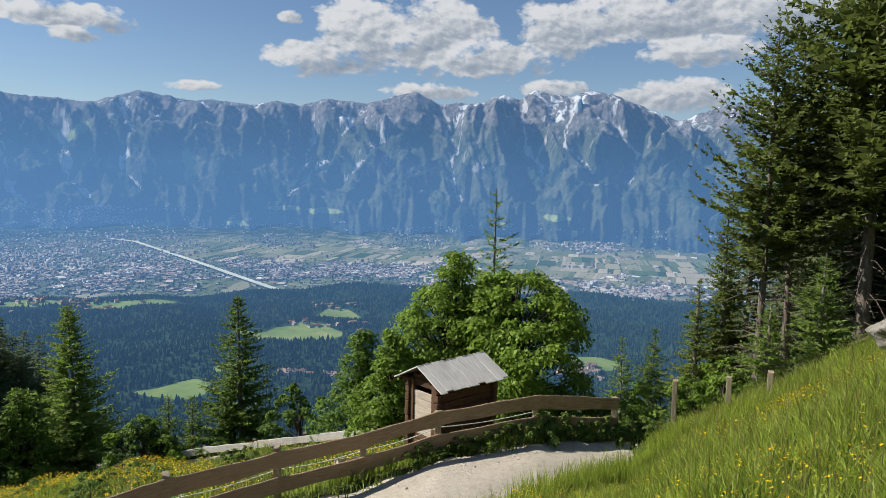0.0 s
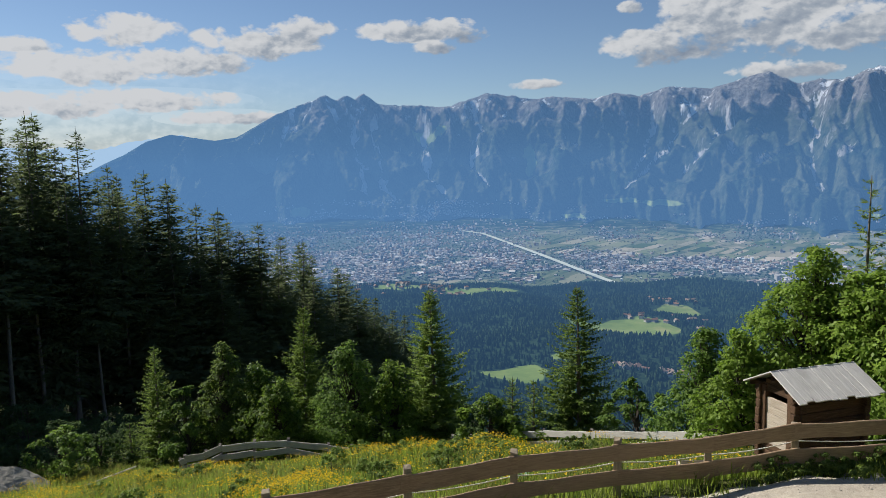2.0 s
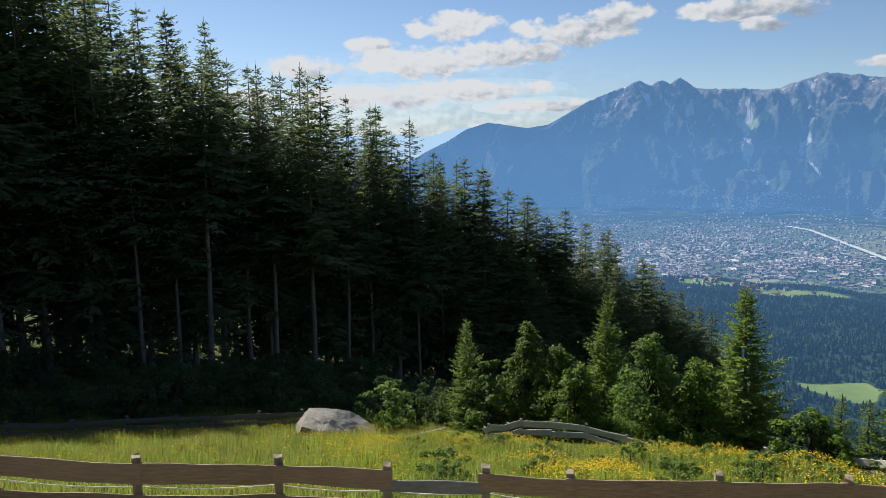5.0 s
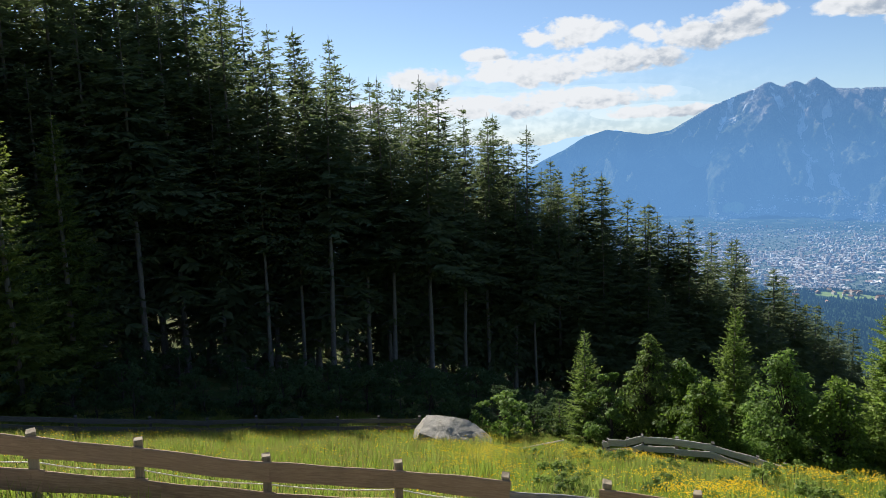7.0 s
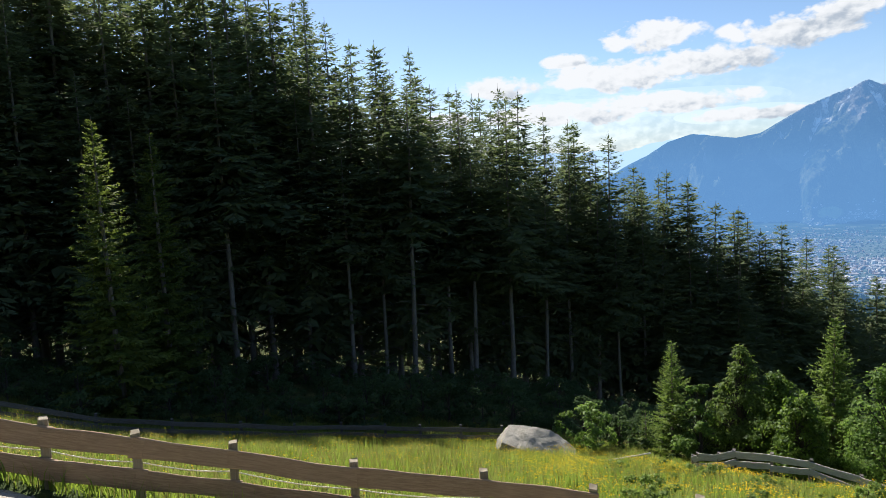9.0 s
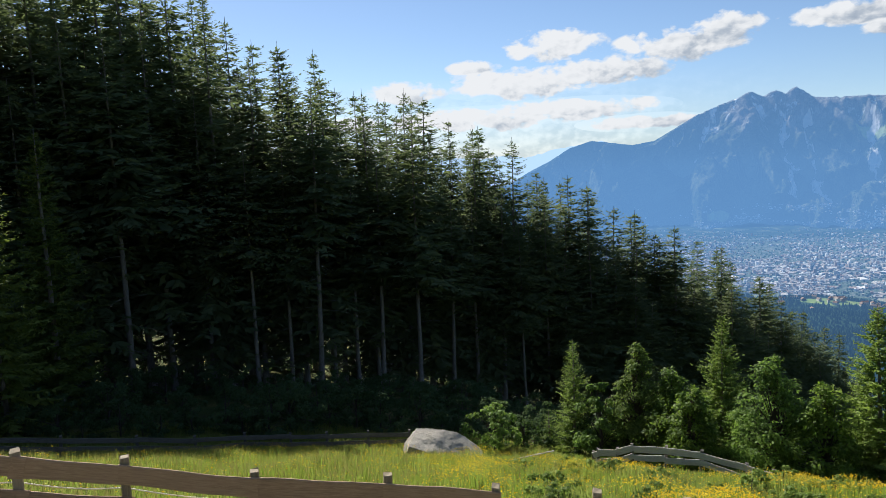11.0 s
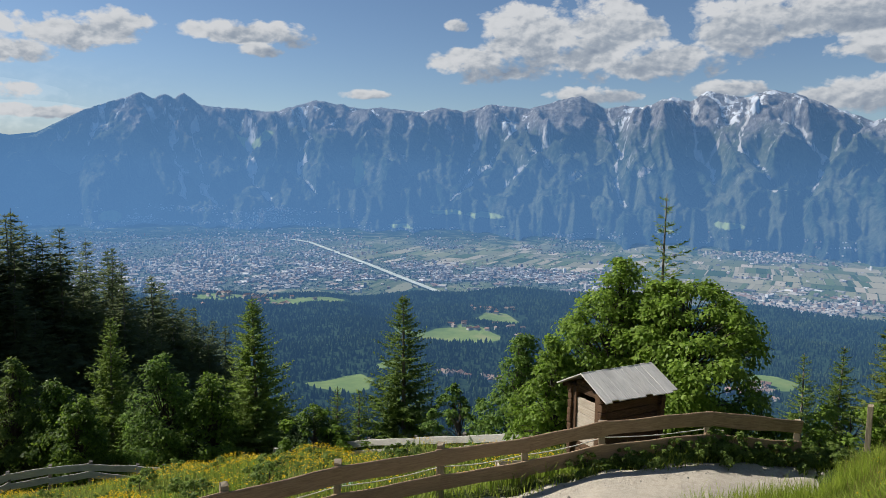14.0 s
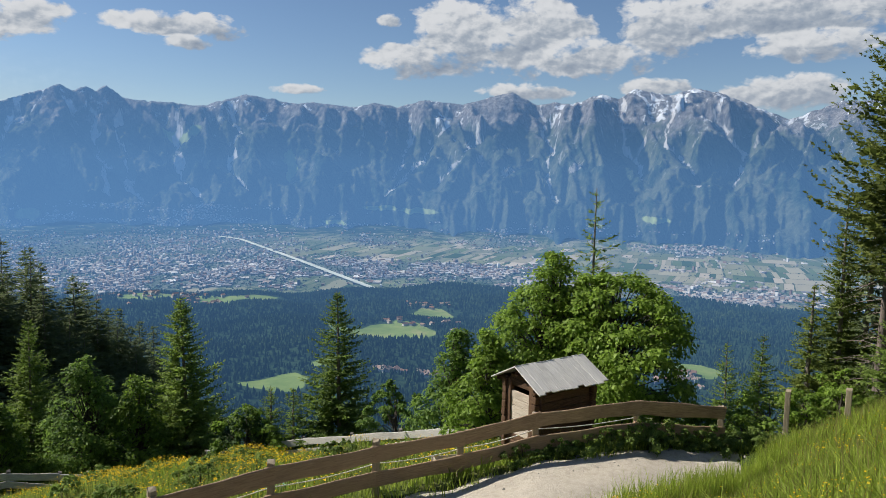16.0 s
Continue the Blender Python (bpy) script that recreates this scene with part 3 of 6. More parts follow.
def town_at(x, y):
    """How densely built the valley floor is."""
    yaw, d = np.degrees(np.arctan2(-x, y)), np.hypot(x, y)
    drop = np.degrees(np.arctan2(-VALLEY_Z, d))
    wave = 0.25 * np.sin(x / 60 + y / 90) + 0.2 * np.sin(y / 47 - x / 33)
    west = np.clip((yaw - 19) / 6, 0, 1) * np.clip((9.6 - drop) * 3, 0, 1) * np.clip((drop - 4.2) / 1.6, 0.45, 1) * 1.1
    mid = np.exp(-((drop - 8.3 + 0.03 * (yaw - 10)) / 0.75) ** 2) * np.clip((yaw + 3) / 5, 0, 1) * 1.1
    east = np.exp(-((drop - 9.0) / 0.55) ** 2) * np.clip((-1 - yaw) / 3, 0, 1)
    villages = np.exp(-((drop - 5.9) / 0.5) ** 2) * (np.exp(-((yaw + 10.5) / 4.2) ** 2) + np.exp(-((yaw - 4) / 2.6) ** 2) + 0.8 * np.exp(-((yaw - 15) / 3.5) ** 2))
    return np.clip(np.maximum.reduce([west, mid, east, villages]) + wave * 0.6 - 0.05, 0, 1)


def make_ground():
    yaws = np.radians(np.concatenate([np.arange(-52, 116, 0.5), np.arange(116, 308, 4.0)]))
    ds = np.concatenate([np.arange(0, 46, 0.4), np.geomspace(46, 1900, 110), np.geomspace(1960, 5200, 40)])
    a, d = np.meshgrid(yaws, ds, indexing="ij")
    x, y = -np.sin(a) * d, np.cos(a) * d
    z = ground(x, y)
    n, k = a.shape
    i, j = np.meshgrid(np.arange(n), np.arange(k - 1), indexing="ij")
    i2 = (i + 1) % n
    faces = np.stack([i * k + j, i2 * k + j, i2 * k + j + 1, i * k + j + 1], -1).reshape(-1, 4)
    me = mesh_of("ground", np.stack([x, y, z], -1).reshape(-1, 3), faces, True)
    for mat in (SOIL, PLATEAU, VALLEY):
        me.materials.append(mat)
    dist = d[i, j].ravel()
    me.polygons.foreach_set("material_index", np.where(dist < 230, 0, np.where(dist < 1500, 1, 2)).astype(np.int32))
    for name, val in (("field", field_at(x, y)), ("town", town_at(x, y)), ("copse", np.clip(6.5 - np.degrees(np.arctan2(-VALLEY_Z, d)), 0, 1.3) * 0.36)):
        at = me.attributes.new(name, "FLOAT", "POINT")
        at.data.foreach_set("value", val.ravel().astype(np.float32))
    tagged(new("ground", me), "alpine slope falling to a wooded plateau and valley", "ground", kind="structure")


make_ground()


def make_road():
    yaws = np.arange(-16.0, 108, 0.5)
    k = 22
    a = np.repeat(yaws[:, None], k, 1)
    s = np.repeat(np.linspace(0, 1, k)[None], len(yaws), 0)
    near, far = np.interp(a, KNOTS, NEAR_D) - 0.15 + 0.15 * np.sin(a * 0.9), np.interp(a, KNOTS, FENCE_D) - 0.35 + 0.10 * np.sin(a * 1.3)
    d = near + (far - near) * s
    x, y = -np.sin(np.radians(a)) * d, np.cos(np.radians(a)) * d
    z = land(x, y) + 0.03 + 0.05 * np.sin(s * np.pi) - 0.035 * np.exp(-((s - 0.28) / 0.09) ** 2) - 0.035 * np.exp(-((s - 0.72) / 0.09) ** 2) + 0.008 * np.sin(x * 7) * np.sin(y * 6)
    z = np.where((s == 0) | (s == 1), z - 0.15, z) - 0.9 * np.clip((-12.8 - a) / 3.2, 0, 1) ** 1.5
    n = len(yaws)
    i, j = np.meshgrid(np.arange(n - 1), np.arange(k - 1), indexing="ij")
    me = mesh_of("road", np.stack([x, y, z], -1).reshape(-1, 3), np.stack([i * k + j, i * k + j + 1, (i + 1) * k + j + 1, (i + 1) * k + j], -1).reshape(-1, 4), True)
    tagged(part("road", me, GRAVEL), "pale gravel forest road with worn wheel tracks", "road", kind="structure")


make_road()

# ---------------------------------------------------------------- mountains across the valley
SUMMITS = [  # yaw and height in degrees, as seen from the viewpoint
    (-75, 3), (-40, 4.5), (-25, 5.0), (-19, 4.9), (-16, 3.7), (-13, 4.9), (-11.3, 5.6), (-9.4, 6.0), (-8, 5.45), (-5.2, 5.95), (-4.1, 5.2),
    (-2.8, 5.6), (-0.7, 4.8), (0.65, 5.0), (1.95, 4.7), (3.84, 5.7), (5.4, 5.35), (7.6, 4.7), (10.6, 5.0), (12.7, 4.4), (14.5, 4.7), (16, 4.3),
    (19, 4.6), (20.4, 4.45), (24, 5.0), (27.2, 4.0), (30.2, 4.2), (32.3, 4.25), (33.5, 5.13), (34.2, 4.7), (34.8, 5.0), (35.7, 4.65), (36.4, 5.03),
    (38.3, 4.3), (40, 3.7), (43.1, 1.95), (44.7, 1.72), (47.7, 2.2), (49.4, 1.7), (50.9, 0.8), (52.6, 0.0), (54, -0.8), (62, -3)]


# Ravines that run down the face, and snow fields: yaw and height in degrees, placed to fit the camera's view
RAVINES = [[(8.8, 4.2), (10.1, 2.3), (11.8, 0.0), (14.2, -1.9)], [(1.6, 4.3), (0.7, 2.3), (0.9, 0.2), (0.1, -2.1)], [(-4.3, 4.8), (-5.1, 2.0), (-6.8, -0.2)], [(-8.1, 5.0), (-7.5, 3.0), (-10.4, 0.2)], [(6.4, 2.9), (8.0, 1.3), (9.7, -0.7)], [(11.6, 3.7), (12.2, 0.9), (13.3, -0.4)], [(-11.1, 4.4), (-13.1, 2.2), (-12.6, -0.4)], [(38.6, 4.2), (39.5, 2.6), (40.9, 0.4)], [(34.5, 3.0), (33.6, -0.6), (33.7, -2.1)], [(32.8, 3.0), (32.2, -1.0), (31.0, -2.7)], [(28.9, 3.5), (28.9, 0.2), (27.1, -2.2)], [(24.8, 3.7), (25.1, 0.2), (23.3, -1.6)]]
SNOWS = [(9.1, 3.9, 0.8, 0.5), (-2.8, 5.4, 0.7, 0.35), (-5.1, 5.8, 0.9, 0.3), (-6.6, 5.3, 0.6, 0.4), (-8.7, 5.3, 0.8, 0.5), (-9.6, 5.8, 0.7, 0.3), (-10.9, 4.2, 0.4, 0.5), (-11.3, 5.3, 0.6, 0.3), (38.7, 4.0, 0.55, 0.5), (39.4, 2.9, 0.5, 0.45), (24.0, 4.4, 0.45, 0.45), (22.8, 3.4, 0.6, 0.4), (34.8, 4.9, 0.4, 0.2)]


# Meadows on the lower slopes, and bare rock scars, also placed to fit the camera's view
LEAS = [(14.0, -3.35, 1.6, 0.28), (11.0, -3.52, 1.9, 0.26), (38.6, -3.8, 0.9, 0.45), (-7.2, -3.7, 1.3, 0.3), (20.8, -0.2, 0.5, 1.4), (28.5, 2.5, 1.6, 0.45), (17.5, -4.4, 1.2, 0.2), (-3.0, -4.3, 1.0, 0.15)]
SCARS = [(4.0, -0.45, 0.9, 1.0), (-1.0, 0.2, 1.0, 0.7), (-10.4, -0.6, 0.9, 0.6), (-6.0, 2.2, 0.7, 0.9), (6.2, 0.5, 0.4, 0.7)]
SLOPE_HOMES = []


def make_mountains():
    yaws = np.concatenate([np.arange(-58, -20, 0.2), np.arange(-20, 46, 0.1), np.arange(46, 62, 0.2)])
    ss = np.concatenate([np.linspace(0, 1, 130), [1.06, 1.14]])
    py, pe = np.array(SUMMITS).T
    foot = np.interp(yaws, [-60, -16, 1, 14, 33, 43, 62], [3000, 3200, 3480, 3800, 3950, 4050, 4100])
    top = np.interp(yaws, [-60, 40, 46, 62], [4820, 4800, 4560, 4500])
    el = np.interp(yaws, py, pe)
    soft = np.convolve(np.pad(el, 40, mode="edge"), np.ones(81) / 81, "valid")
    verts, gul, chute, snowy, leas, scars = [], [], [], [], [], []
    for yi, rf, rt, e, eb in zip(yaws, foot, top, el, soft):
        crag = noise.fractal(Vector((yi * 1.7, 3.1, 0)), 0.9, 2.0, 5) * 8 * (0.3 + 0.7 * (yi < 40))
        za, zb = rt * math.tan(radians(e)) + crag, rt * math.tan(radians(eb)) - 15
        ca, sa = math.cos(radians(yi)), math.sin(radians(yi))
        for s in ss:
            t = min(s, 1.0)
            r = rf + (rt - rf) * s
            u, v = yi * 70 / 260, t * 1250 / 260
            big = noise.ridged_multi_fractal(Vector(((yi + 2.6 * (1 - t) * math.sin(yi / 4.3 + 0.6)) / 4.4 + 0.9 * noise.noise(Vector((yi / 7, t * 1.8, 3))), t * 0.55, 8.1)), 1.0, 2.0, 3, 1.0, 1.6)
            q = Vector((u + 0.35 * noise.noise(Vector((u * 0.6, v * 0.6, 5))), v * 0.95 + 0.35 * noise.noise(Vector((u * 0.6, v * 0.6, 9))), 0.4))
            r1 = noise.ridged_multi_fractal(q, 0.95, 2.15, 6, 1.0, 2.0)
            bell = min(1.0, t * 3.2) * min(1.0, (1 - t) * 4.5)
            peak = za + (zb - za) * min(1.0, (1 - t) * 5)
            prof = 0.10 * min(1, t * 6) + 0.42 * t + 0.48 * t ** 2.1
            z = VALLEY_Z - 12 + (peak - VALLEY_Z + 12) * prof + bell * ((r1 - 1.0) * (60 + 75 * t) + (big - 0.8) * (70 + 175 * t))
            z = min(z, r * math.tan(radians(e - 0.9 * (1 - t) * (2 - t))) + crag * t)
            if s > 1:
                z -= (s - 1) * 2600
            e0 = math.degrees(math.atan2(z, r))
            deep = cut = 0.0
            bend = 0.5 * noise.fractal(Vector((yi * 0.9, e0 * 1.1, 7.0)), 0.9, 2.0, 4)
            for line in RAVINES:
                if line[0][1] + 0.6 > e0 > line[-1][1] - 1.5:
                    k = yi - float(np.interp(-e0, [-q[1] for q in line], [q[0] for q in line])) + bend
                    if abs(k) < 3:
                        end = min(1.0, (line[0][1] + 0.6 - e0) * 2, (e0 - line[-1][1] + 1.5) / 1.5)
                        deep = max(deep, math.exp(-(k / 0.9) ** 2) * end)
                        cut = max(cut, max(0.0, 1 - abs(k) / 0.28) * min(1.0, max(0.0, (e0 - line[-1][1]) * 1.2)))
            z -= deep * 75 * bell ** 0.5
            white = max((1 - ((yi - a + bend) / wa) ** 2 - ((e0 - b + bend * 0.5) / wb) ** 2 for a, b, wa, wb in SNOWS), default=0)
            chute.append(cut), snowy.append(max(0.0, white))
            for store, spots in ((leas, LEAS), (scars, SCARS)):
                store.append(max(0.0, max(1 - ((yi - a + bend * 0.6) / wa) ** 2 - ((e0 - b + bend * 0.12) / wb) ** 2 for a, b, wa, wb in spots)))
            r += 110 * (1 - t) ** 5 * noise.fractal(Vector((yi / 0.55, 8.2 + 9 * t, 0.3)), 0.8, 2.0, 4)
            r -= 520 * (1 - t) ** 3 * max(0.0, noise.fractal(Vector((yi / 1.9, 5.5 + t, 2.3)), 0.9, 2.0, 4)) * min(1.0, max(0.0, (26 - yi) / 6))
            r += 300 * (1 - t) ** 2 * noise.fractal(Vector((yi / 3.3, 2.2 + 1.6 * t, 0.3)), 0.9, 2.0, 4)
            verts.append((-sa * r, ca * r, z))
            gul.append(max(0.0, min(1.0, 1.2 - r1 * 0.62)))
    n, k = len(yaws), len(ss)
    i, j = np.meshgrid(np.arange(n - 1), np.arange(k - 1), indexing="ij")
    me = mesh_of("mountains", verts, np.stack([i * k + j, i * k + j + 1, (i + 1) * k + j + 1, (i + 1) * k + j], -1).reshape(-1, 4), True)
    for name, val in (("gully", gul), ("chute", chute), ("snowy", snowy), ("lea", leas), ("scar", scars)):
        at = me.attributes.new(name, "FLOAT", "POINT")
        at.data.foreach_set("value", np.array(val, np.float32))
    tagged(part("backdrop_mountains", me, MOUNTAIN), "limestone mountain range with snow patches and painted blue haze", "mountains", kind="structure")
    pts = np.array(verts)
    SLOPE_HOMES.extend(pts[(pts[:, 2] > VALLEY_Z + 2) & (pts[:, 2] < VALLEY_Z + 110) & (np.tile(ss, n) < 0.3)])
    # a range farther up the valley, made paler by painted haze
    yaws = np.arange(40, 100, 0.25)
    el = np.interp(yaws, [40, 44, 47, 48.5, 50.5, 52.5, 54.2, 56, 60, 70, 100], [0.5, 1.2, 2.15, 1.95, 1.7, 1.15, 1.4, 1.2, 1.5, 1.2, 1.0])
    verts = []
    for yi, e in zip(yaws, el):
        zr = 4900 * math.tan(radians(e)) + 10 * noise.fractal(Vector((yi * 1.9, 9, 0)), 0.9, 2, 5)
        for s in np.linspace(0, 1, 14):
            r = 4620 + 280 * s
            g = noise.ridged_multi_fractal(Vector((yi / 2.2, s, 4)), 0.9, 2.1, 4, 1.0, 2.0)
            verts.append((-math.sin(radians(yi)) * r, math.cos(radians(yi)) * r, VALLEY_Z + (zr - VALLEY_Z) * s ** 1.2 + 30 * (g - 0.9) * math.sin(math.pi * s)))
    n, k = len(yaws), 14
    i, j = np.meshgrid(np.arange(n - 1), np.arange(k - 1), indexing="ij")
    me = mesh_of("range", verts, np.stack([i * k + j, i * k + j + 1, (i + 1) * k + j + 1, (i + 1) * k + j], -1).reshape(-1, 4), True)
    tagged(part("backdrop_far_range", me, FAR_RANGE), "pale distant mountain range under painted haze", "mountains", kind="structure")


make_mountains()


def boxes(cx, cy, cz, w, l, h, turn):
    """Vertices and quads of many flat-roofed blocks without floors."""
    n = len(cx)
    sx, sy = np.array([-1, 1, 1, -1]), np.array([-1, -1, 1, 1])
    ux = sx[None] * w[:, None] / 2
    uy = sy[None] * l[:, None] / 2
    x = cx[:, None] + ux * np.cos(turn)[:, None] - uy * np.sin(turn)[:, None]
    y = cy[:, None] + ux * np.sin(turn)[:, None] + uy * np.cos(turn)[:, None]
    lo = np.stack([x, y, np.repeat(cz[:, None] - 2, 4, 1)], -1)
    hi = np.stack([x, y, np.repeat((cz + h)[:, None], 4, 1)], -1)
    v = np.concatenate([lo, hi], 1).reshape(-1, 3)
    f = np.array([[0, 1, 5, 4], [1, 2, 6, 5], [2, 3, 7, 6], [3, 0, 4, 7], [4, 5, 6, 7]])
    return v, (f[None] + (np.arange(n) * 8)[:, None, None]).reshape(-1, 4)


def cones(x, y, z, h, r, turn, sides=5):
    """Many small conifers, each two stacked cones."""
    n = len(x)
    a = np.linspace(0, 2 * np.pi, sides, endpoint=False)
    vs, fs = [], []
    for lo, hi, k in ((0.08, 0.68, 1.0), (0.42, 1.0, 0.66)):
        ang = a[None] + turn[:, None]
        ring = np.stack([x[:, None] + np.cos(ang) * r[:, None] * k, y[:, None] + np.sin(ang) * r[:, None] * k, np.repeat((z + h * lo)[:, None], sides, 1)], -1)
        tip = np.stack([x, y, z + h * hi], -1)[:, None]
        vs.append(np.concatenate([ring, tip], 1))
    v = np.concatenate(vs, 1)
    f1 = np.array([[i, (i + 1) % sides, sides] for i in range(sides)])
    f = np.concatenate([f1, f1 + sides + 1])
    return v.reshape(-1, 3), (f[None] + (np.arange(n) * (2 * sides + 2))[:, None, None]).reshape(-1, 3)


def make_town():
    rng = np.random.default_rng(11)
    n = 78000
    yaw, drop = rng.uniform(-22, 48, n), rng.uniform(4.7, 9.8, n)
    d = -VALLEY_Z / np.tan(np.radians(drop))
    x, y = -np.sin(np.radians(yaw)) * d, np.cos(np.radians(yaw)) * d
    clump = np.array([noise.fractal(Vector((a / 95, b / 150, 0.5)), 0.8, 2.1, 4) for a, b in zip(x, y)])
    dens = town_at(x, y) * np.clip(0.55 + 2.2 * clump, 0.04, 1.4) * np.clip((drop - 3.6) / 2.2, 0.5, 1)
    keep = (rng.random(n) < dens * 0.40 + 0.005) & (d < 4050)
    x, y, d, drop = x[keep], y[keep], d[keep], drop[keep]
    m = len(x)
    hall = (rng.random(m) < 0.16) & (drop > 7.4)
    w, l, h = rng.uniform(3.5, 8, m), rng.uniform(4.5, 12, m), rng.uniform(2.5, 6.0, m)
    w, l, h = np.where(hall, w * 3, w), np.where(hall, l * 3.2, l), np.where(hall, 3.0, h)
    h = np.where((rng.random(m) < 0.05) & ~hall, rng.uniform(8, 15, m), h)
    turn = 0.5 + 0.35 * np.sin(x / 300) + (rng.random(m) < 0.2) * rng.uniform(-0.6, 0.6, m)
    v, f = boxes(x, y, np.full(m, VALLEY_Z), w, l, h, turn)
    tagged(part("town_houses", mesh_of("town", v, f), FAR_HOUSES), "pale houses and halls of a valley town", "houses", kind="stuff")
    # houses on the foot of the mountains
    homes = np.array(SLOPE_HOMES)
    yaw, el = np.degrees(np.arctan2(-homes[:, 0], homes[:, 1])), np.degrees(np.arctan2(homes[:, 2], np.hypot(homes[:, 0], homes[:, 1])))
    wave = np.array([noise.fractal(Vector((a / 2.2, b * 2.0, 0.7)), 0.8, 2.1, 3) for a, b in zip(yaw, el)])
    like = np.exp(-((yaw - 30) / 8) ** 2) * np.clip((-2.9 - el) / 0.9, 0, 1) + 0.3 * np.exp(-((el + 4.9) / 0.35) ** 2)
    homes = homes[rng.random(len(homes)) < like * np.clip(0.25 + 1.8 * wave, 0, 1)]
    homes = np.repeat(homes, 2, 0)
    m = len(homes)
    hx, hy = homes[:, 0] + rng.normal(0, 9, m), homes[:, 1] + rng.normal(0, 9, m)
    v, f = boxes(hx, hy, homes[:, 2], rng.uniform(3, 7, m), rng.uniform(4, 8, m), rng.uniform(2.5, 5, m), rng.uniform(0, 3, m))
    # stronger painted haze on these houses, to match the slope behind them
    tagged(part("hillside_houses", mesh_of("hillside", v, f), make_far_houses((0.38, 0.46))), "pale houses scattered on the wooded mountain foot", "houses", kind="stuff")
    # trees between the houses and hedgerows
    n = 17000
    yaw, drop = rng.uniform(-22, 48, n), rng.uniform(4.8, 9.8, n)
    d = -VALLEY_Z / np.tan(np.radians(drop))
    x, y = -np.sin(np.radians(yaw)) * d, np.cos(np.radians(yaw)) * d
    keep = rng.random(n) < np.clip(town_at(x, y) * 1.2, 0.10, 1)
    x, y = x[keep], y[keep]
    n = len(x)
    h = rng.uniform(3, 6.5, n)
    v, f = cones(x, y, np.full(n, VALLEY_Z - 1.5), h, h * rng.uniform(0.5, 1.1, n), rng.uniform(0, 6, n), 6)
    # painted haze lightens these trees like the houses around them
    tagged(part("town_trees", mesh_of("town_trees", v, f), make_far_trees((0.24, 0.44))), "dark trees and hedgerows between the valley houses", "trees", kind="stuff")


make_town()


def make_fields():
    """Strips of crops and hay meadows on the valley floor, with farm tracks left between the blocks."""
    rng = np.random.default_rng(41)
    quads = []
    v0 = 1950.0
    while v0 < 3050:
        dv = rng.uniform(55, 150)
        u = -900.0
        while u < 1000:
            du = rng.uniform(60, 190)
            k = int(rng.integers(2, 8))
            cuts = np.sort(np.r_[0, rng.uniform(0.1, 0.9, k - 1), 1]) * (du - 5)
            for a, b in zip(cuts, cuts[1:]):
                quads.append((u + a, u + b - 1.0, v0, v0 + dv - 5))
            u += du
        v0 += dv
    q = np.array(quads)
    us, vs = q[:, [0, 1, 1, 0]], q[:, [2, 2, 3, 3]]
    x, y = us + 0.22 * (vs - 2400) + 12 * np.sin(vs / 170), vs - 0.16 * us + 10 * np.sin(us / 150)
    cx, cy = x.mean(1), y.mean(1)
    yaw, drop = np.degrees(np.arctan2(-cx, cy)), np.degrees(np.arctan2(-VALLEY_Z, np.hypot(cx, cy)))
    keep = (town_at(cx, cy) < 0.34) & (drop > 6.1) & (drop < 9.6) & (yaw < 24) & (rng.random(len(q)) < 0.9)
    x, y = x[keep], y[keep]
    v = np.stack([x, y, np.full_like(x, VALLEY_Z + 0.9)], -1).reshape(-1, 3)
    m, net, out = material("field_strips")
    c = n_ramp(net, n_island(net), [(0.0, (0.035, 0.065, 0.03)), (0.22, (0.12, 0.16, 0.07)), (0.42, (0.36, 0.32, 0.23)), (0.6, (0.07, 0.11, 0.05)), (0.8, (0.20, 0.20, 0.12)), (1.0, (0.46, 0.40, 0.32))])
    put(net, out, hazed_surface(net, c, n_haze(net, 0.22, 0.40)))
    tagged(part("valley_fields", mesh_of("fields", v, np.arange(len(v)).reshape(-1, 4)), m), "narrow green and tan crop strips on the valley floor", "fields", kind="stuff")


make_fields()


def ribbon(name, pts, width, z, mat, label, category):
    pts = np.array(pts, float)
    t = np.gradient(pts, axis=0)
    t /= np.linalg.norm(t, axis=1)[:, None]
    nrm = np.stack([-t[:, 1], t[:, 0]], -1)
    v = np.concatenate([np.c_[pts + nrm * width / 2, np.full(len(pts), z)], np.c_[pts - nrm * width / 2, np.full(len(pts), z)]])
    n = len(pts)
    f = [(i, i + 1, n + i + 1, n + i) for i in range(n - 1)]
    tagged(part(name, mesh_of(name, v, f), mat), label, category, kind="structure")


def make_water():
    m, net, out = material("far_river")
    put(net, out, hazed_surface(net, n_ramp(net, n_noise(net, n_place(net), 0.02, 3), [(0.3, (0.40, 0.43, 0.37)), (0.7, (0.54, 0.56, 0.49))]), 0.28))
    return m


ribbon("river_water", [(-1420, 2890), (-1360, 2860), (-1277, 2804), (-1060, 2540), (-830, 2260), (-640, 2020), (-464, 1800), (-420, 1740)], 19, VALLEY_Z + 6.2, make_water(), "straight pale river crossing the valley town", "river")


